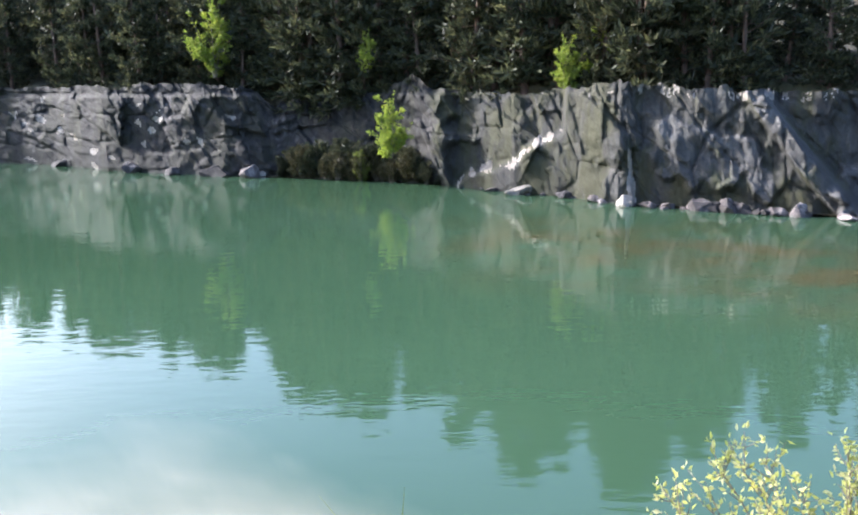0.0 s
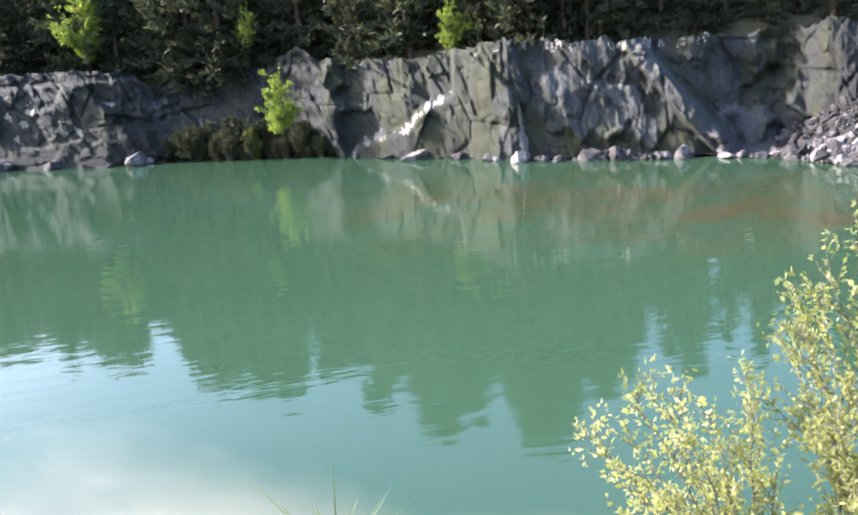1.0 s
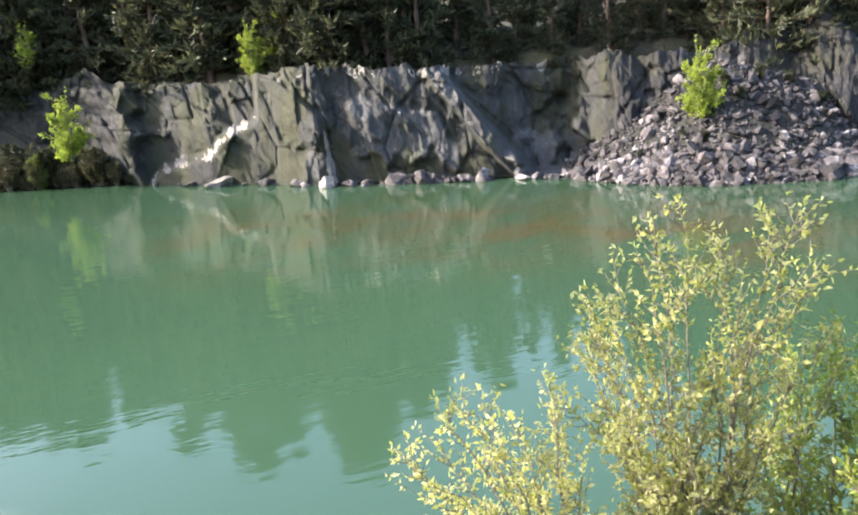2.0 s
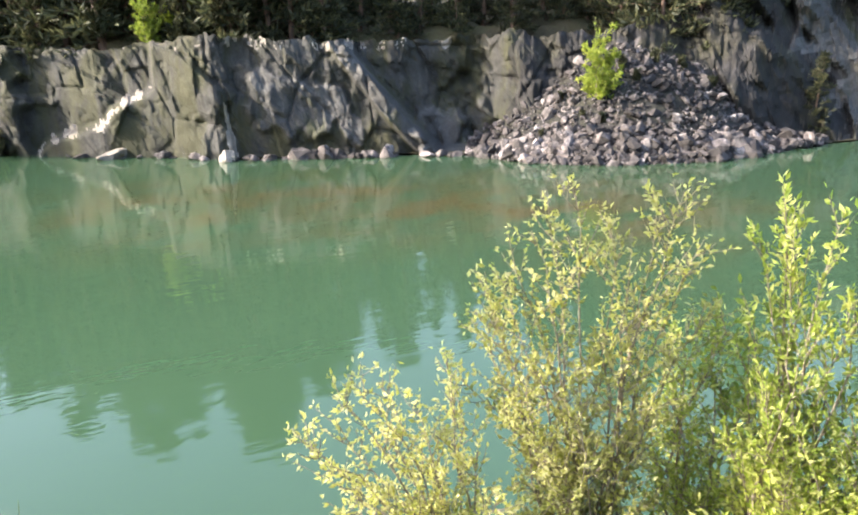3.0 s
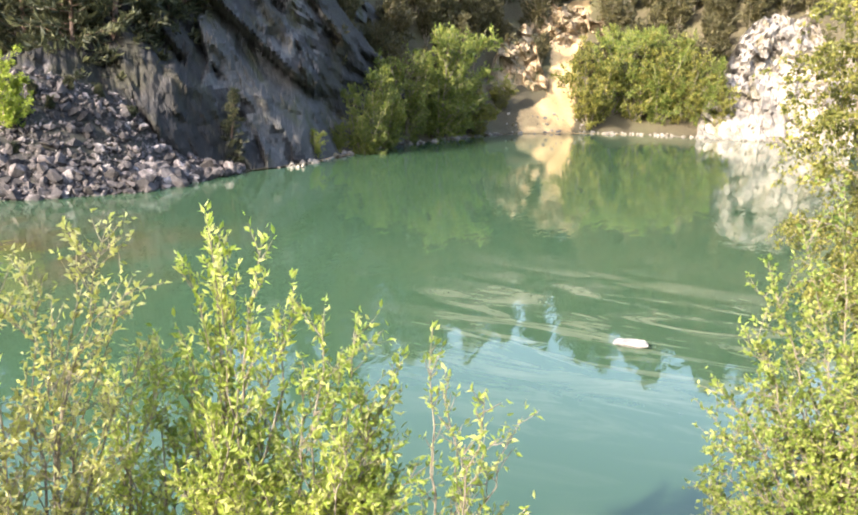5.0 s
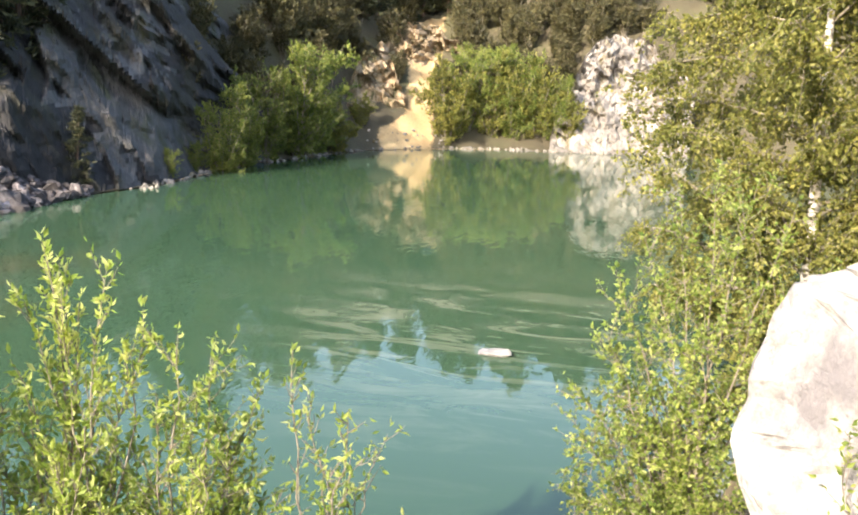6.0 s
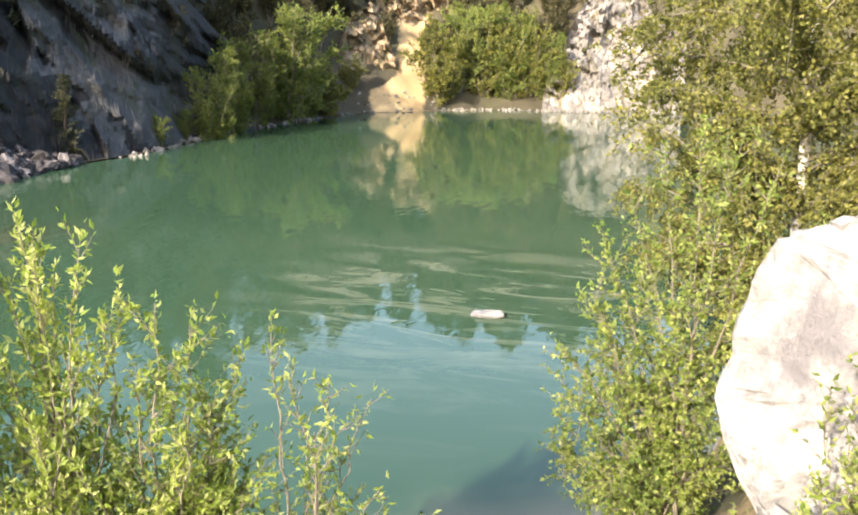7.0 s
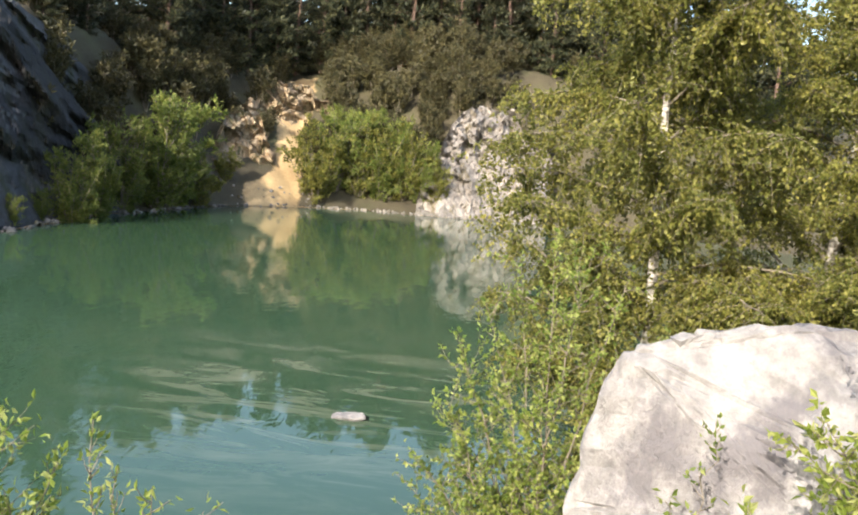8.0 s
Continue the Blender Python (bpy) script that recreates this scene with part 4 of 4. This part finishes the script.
def clump(name, label, category, seed, root, tips, fill, size, slim, material, shoot=0.45, gap=0.015, bare=0.16, upright=0.8, thick=0.012, group=""):
    """A many-stemmed bush on the bank: one stem from the root to each tip, side shoots, and leaves along the shoots. Tips: turn, distance, height."""
    rng = np.random.default_rng(seed)
    base = thing(name, label, category, group)
    foot = polar(*root, ground_at(*root) - 0.1)
    base.matrix_basis = Matrix.Translation(foot)
    ends = [np.array(polar(*p) - foot) for p in tips]
    for k in range(fill):
        i, j = rng.integers(0, len(ends), 2)
        e = ends[i] + (ends[j] - ends[i]) * rng.uniform(0, 0.5)
        ends.append(e * np.array([1, 1, rng.uniform(0.45, 0.95)]) + rng.normal(0, 0.20, 3) * (1, 1, 0.4))
    cs, ds = [], []

    def leafy(limb, lo):
        ln = np.linalg.norm(np.diff(limb, axis=0), axis=1).sum()
        m = max(int(ln * (1 - lo) / gap), 4)
        q = rng.uniform(lo, 1.0, m) * (len(limb) - 1.001)
        j = q.astype(int)
        seg = limb[j + 1] - limb[j]
        seg /= np.linalg.norm(seg, axis=1, keepdims=True) + 1e-9
        cs.append(limb[j] + seg * ((q - j)[:, None]) * 0.05 + (limb[j + 1] - limb[j]) * (q - j)[:, None] + rng.normal(0, size * 0.15, (m, 3)))
        ds.append(seg * upright)
    for e in ends:
        start = rng.normal(0, 0.10, 3) * (1, 1, 0)
        bend = start + (e - start) * (0.30, 0.30, 0.60) + rng.normal(0, 0.05, 3)
        q = np.linspace(0, 1, 11)[:, None]
        stem = start * (1 - q) ** 2 + 2 * bend * q * (1 - q) + e * q * q
        stem[1:-1] += rng.normal(0, 0.018, (9, 3))
        ln = np.linalg.norm(e - start)
        pieces = [tube(stem, np.linspace(thick * (0.5 + 0.2 * ln), 0.0022, 11), 5)]
        for k in range(int(7 + 7.5 * ln)):
            w = rng.uniform(bare, 0.97)
            j = min(int(w * 10), 9)
            a = stem[j + 1] - stem[j]
            a /= np.linalg.norm(a)
            out = rng.normal(0, 1, 3)
            out -= a * out.dot(a)
            out /= np.linalg.norm(out) + 1e-9
            at = stem[j] + (stem[j + 1] - stem[j]) * (w * 10 - j)
            sl = shoot * rng.uniform(0.4, 1.15) * (1.2 - 0.75 * w)
            sub = curve_points(at, a * upright + out * 0.8, sl, 5, (0, 0, 0.55 * upright), rng, 0.08)
            pieces.append(tube(sub, np.linspace(0.0042, 0.0016, 6), 3))
            leafy(sub, 0.2)
            if sl > 0.22:
                for x in range(2):
                    jj = rng.integers(1, 4)
                    tw = curve_points(sub[jj], (sub[jj + 1] - sub[jj]) / sl * 3 + rng.normal(0, 0.7, 3), sl * 0.5, 4, (0, 0, 0.4 * upright), rng, 0.08)
                    pieces.append(tube(tw, np.linspace(0.003, 0.0014, 5), 3))
                    leafy(tw, 0.15)
        leafy(stem, 0.72)
        put("stem", raw("stem", *joined(pieces), TWIG, True), base)
    put("foliage", raw("foliage", *leaves(np.concatenate(cs), np.concatenate(ds), size, size * slim, rng, 0.95), material), base)
    return base


clump("willow_bush", "low yellow green willow bush in young leaf on the bank", "bush", 54, (30.5, 4.5),
      [(16.7, 4.7, 2.55), (17.5, 4.2, 2.95), (20.1, 4.3, 3.25), (21.3, 4.6, 3.15), (23.5, 4.9, 2.95), (26.0, 4.5, 3.0), (28.6, 4.7, 3.2), (19.0, 4.6, 2.3), (22.5, 4.2, 2.6), (25, 4.2, 2.5), (28, 4.2, 2.7), (31, 4.4, 2.7)], 8, 0.043, 0.50, WILLOW, 0.38, gap=0.018)
clump("willow_bush", "tall yellow green willow bush in young leaf on the bank", "bush", 58, (39.6, 4.6),
      [(30.7, 4.7, 3.42), (31.7, 4.6, 3.76), (33.4, 4.4, 3.62), (35.0, 4.3, 4.08), (36.2, 4.7, 4.15), (38.0, 4.6, 4.26), (40.5, 4.8, 4.0), (42.0, 4.5, 3.9), (43.6, 4.6, 4.1), (45.4, 4.55, 4.25), (46.8, 4.5, 4.0), (48.2, 4.7, 3.6)], 14, 0.043, 0.50, WILLOW, 0.44, gap=0.018)
clump("young_poplar", "upright bright green leafy young poplar on the bank", "bush", 52, (52.6, 4.7),
      [(49.4, 4.6, 3.7), (50.3, 4.8, 3.95), (51.5, 4.9, 4.24), (52.4, 5.0, 4.1), (53.4, 4.7, 3.95), (55.2, 4.7, 4.16), (56.0, 4.6, 3.7), (57.2, 4.6, 3.92)], 22, 0.052, 0.42, GREEN, 0.34, upright=1.3)
clump("willow_bush", "green willow bush leaning over the bank", "bush", 53, (58.5, 4.5),
      [(51.0, 4.2, 3.0), (54.0, 4.2, 3.1), (57.8, 4.5, 3.5), (59.3, 4.45, 3.82), (60.4, 4.7, 3.4), (61.6, 4.5, 3.68), (63.0, 4.4, 3.3), (64.8, 4.6, 3.45), (62, 4.8, 2.8), (65, 4.2, 2.8)], 32, 0.050, 0.44, GREEN, 0.42)
clump("willow_bush", "low dense green willow bush on the bank", "bush", 57, (47.5, 5.0),
      [(42.5, 5.0, 2.9), (44.5, 5.1, 3.3), (46.5, 5.0, 3.4), (48.0, 5.1, 3.5), (49.5, 5.0, 3.4), (51.5, 5.0, 3.2), (47, 4.7, 2.7)], 4, 0.047, 0.46, GREEN, 0.40)
clump("willow_bush", "thin olive willow shoots in young leaf on the bank", "bush", 55, (68.0, 4.4),
      [(66.8, 4.3, 3.76), (68.3, 4.5, 3.45), (70.6, 4.0, 3.55), (69.6, 4.4, 3.05), (72.0, 4.4, 3.1), (73.7, 4.6, 3.15), (74.6, 4.4, 2.7)], 4, 0.052, 0.42, GREEN, 0.30, gap=0.026)
clump("young_alder", "young fresh green tree with small round leaves", "tree", 61, (96.2, 6.4),
      [(87.0, 6.5, 2.85), (87.2, 6.1, 2.4), (88.4, 6.3, 3.35), (89.6, 6.5, 3.8), (91.2, 6.4, 4.1), (93.2, 6.6, 4.45), (95.5, 6.5, 4.65), (98.0, 6.3, 4.6), (100.5, 6.6, 4.4), (88.3, 6.6, 1.9), (103, 6.5, 4.0)], 24, 0.044, 0.62, ALDER, 0.50, gap=0.017, bare=0.15, upright=0.55)
clump("young_alder", "dark green leafy young tree beside the boulder", "tree", 62, (119, 4.4),
      [(112.2, 4.2, 4.1), (112.0, 4.3, 3.7), (113.4, 4.4, 4.6), (115.0, 4.6, 5.2), (112.8, 4.1, 3.3), (117.0, 4.5, 5.5), (119.5, 4.2, 5.0)], 10, 0.054, 0.55, GREEN, 0.40)
clump("leafy_shoots", "thin leafy green shoots in front of the boulder", "weed", 63, (106.5, 4.3),
      [(104.2, 4.4, 3.55), (106.2, 4.4, 4.0), (108.5, 4.3, 3.5), (107.0, 4.3, 3.3), (110.5, 4.2, 3.35)], 1, 0.048, 0.5, ALDER, 0.20, gap=0.05, thick=0.005)
tree = birch(71, 9.0, 3.2)
settle(tree, 103, 12)
for turn, r, spin, s in ((113, 15, 130, 0.95), (121, 11, 250, 0.8)):
    settle(copy_thing(tree, Matrix()), turn, r, 0, spin, s)


def grass_tuft(name, label, seed, count, height, spread, material, group=""):
    """Blades that rise from one place and bend outwards, each of three segments."""
    rng = np.random.default_rng(seed)
    pieces = []
    for k in range(count):
        a = rng.uniform(0, 2 * math.pi)
        root = np.array([math.cos(a), math.sin(a), 0]) * rng.uniform(0, spread * 0.4)
        h = height * rng.uniform(0.5, 1.0)
        out = np.array([math.cos(a), math.sin(a), 0]) * rng.uniform(0.05, 0.5) * h
        sidew = np.array([-math.sin(a), math.cos(a), 0]) * rng.uniform(0.005, 0.010)
        pts = [root + out * q ** 2 + np.array([0, 0, h * q * (1 - 0.15 * q)]) for q in (0, 0.35, 0.7, 1.0)]
        v = np.array([p + s * sidew * w for p, w in zip(pts, (1, 0.9, 0.6, 0.1)) for s in (-1, 1)])
        pieces.append((v, np.array([[0, 1, 3, 2], [2, 3, 5, 4], [4, 5, 7, 6]])))
    return tagged(put(name, raw(name, *joined(pieces), material)), label, "grass", group)


reed = grass_tuft("reed_clump", "thin green reed clump on the near bank", 5, 34, 1.1, 0.5, SHRUB, "reeds on the bank")
settle(reed, -3.2, 5.6, 0.0, 0, 1.15)
for k, (turn, r, s) in enumerate(((-7.0, 6.1, 0.8), (-9.2, 6.2, 0.75), (-2.8, 6.0, 0.7))):
    settle(copy_thing(reed, Matrix()), turn, r, 0, k * 80, s)
tuft = grass_tuft("grass_tuft", "dry yellow grass tuft on the bank", 6, 70, 0.42, 0.5, GRASS, "dry grass on the bank")
rng = np.random.default_rng(8)
for k in range(50):
    turn, r = (rng.uniform(104, 122), rng.uniform(3.2, 4.4)) if k < 20 else (rng.uniform(-40, 96), rng.uniform(2.0, 6.5))
    settle(tuft if k == 0 else copy_thing(tuft, Matrix()), turn, r, 0, rng.uniform(0, 360), rng.uniform(0.45, 0.85))
weed = bushy("leafy_weed", "small fresh green leafy weed among bank stones", 66, 0.5, 0.35, 6, "weed", 0.030, ALDER, TWIG, 9, depth=1, thick=0.006, group="weeds on the bank")
for k, (turn, r, s) in enumerate(((99, 4.4, 1.0), (101, 4.2, 1.1), (96.5, 4.6, 1.0), (104, 4.1, 0.9), (107, 4.0, 1.3), (110, 3.9, 0.9), (112, 3.9, 1.6), (114, 3.8, 1.2), (116, 3.7, 1.6), (84, 5.6, 0.9), (80, 5.4, 0.8), (91, 5.5, 1.0), (118, 3.9, 1.8), (98, 4.7, 1.2))):
    settle(weed if k == 0 else copy_thing(weed, Matrix()), turn, r, 0, k * 50, s)
pebble = [stone_mesh(400 + k, BOULDER, 0.6) for k in range(4)]
for k in range(46):
    turn, r, s = rng.uniform(96, 107), rng.uniform(3.9, 4.9), rng.uniform(0.04, 0.13)
    ob = tagged(put("stone", pebble[k % 4]), "small white stone lying on the bank", "stone", "white stones by the boulder")
    ob.matrix_basis = Matrix.Translation(polar(turn, r, ground_at(turn, r) + s * 0.3)) @ pose(0, 0, 0, k * 17, k * 31, k * 53) @ Matrix.Diagonal((s, s, s, 1))

# pale stones washed out along the far shore
shore = []
for k in range(260):
    turn = rng.uniform(57, 97)
    r = float(far_r(turn)) + rng.uniform(-0.5, 0.9) + (0.9 * rng.uniform(0, 3) if 73 < turn < 79 else 0)
    s = rng.uniform(0.08, 0.28)
    rot = np.array(pose(0, 0, 0, *rng.uniform(0, 360, 3)).to_3x3())
    me = pebble[k % 4]
    co = np.array([v.co[:] for v in me.vertices])
    tri = np.array([p.vertices[:] for p in me.polygons if len(p.vertices) == 3])
    z = max(ground_at(turn, r), -0.05) + 0.25 * s
    shore.append((co @ rot.T * s + np.array(polar(turn, r, z)), tri))
tagged(put("shore_stones", raw("shore_stones", *joined(shore), PALE)), "pale stones washed out along the far shore", "stones", kind="stuff")
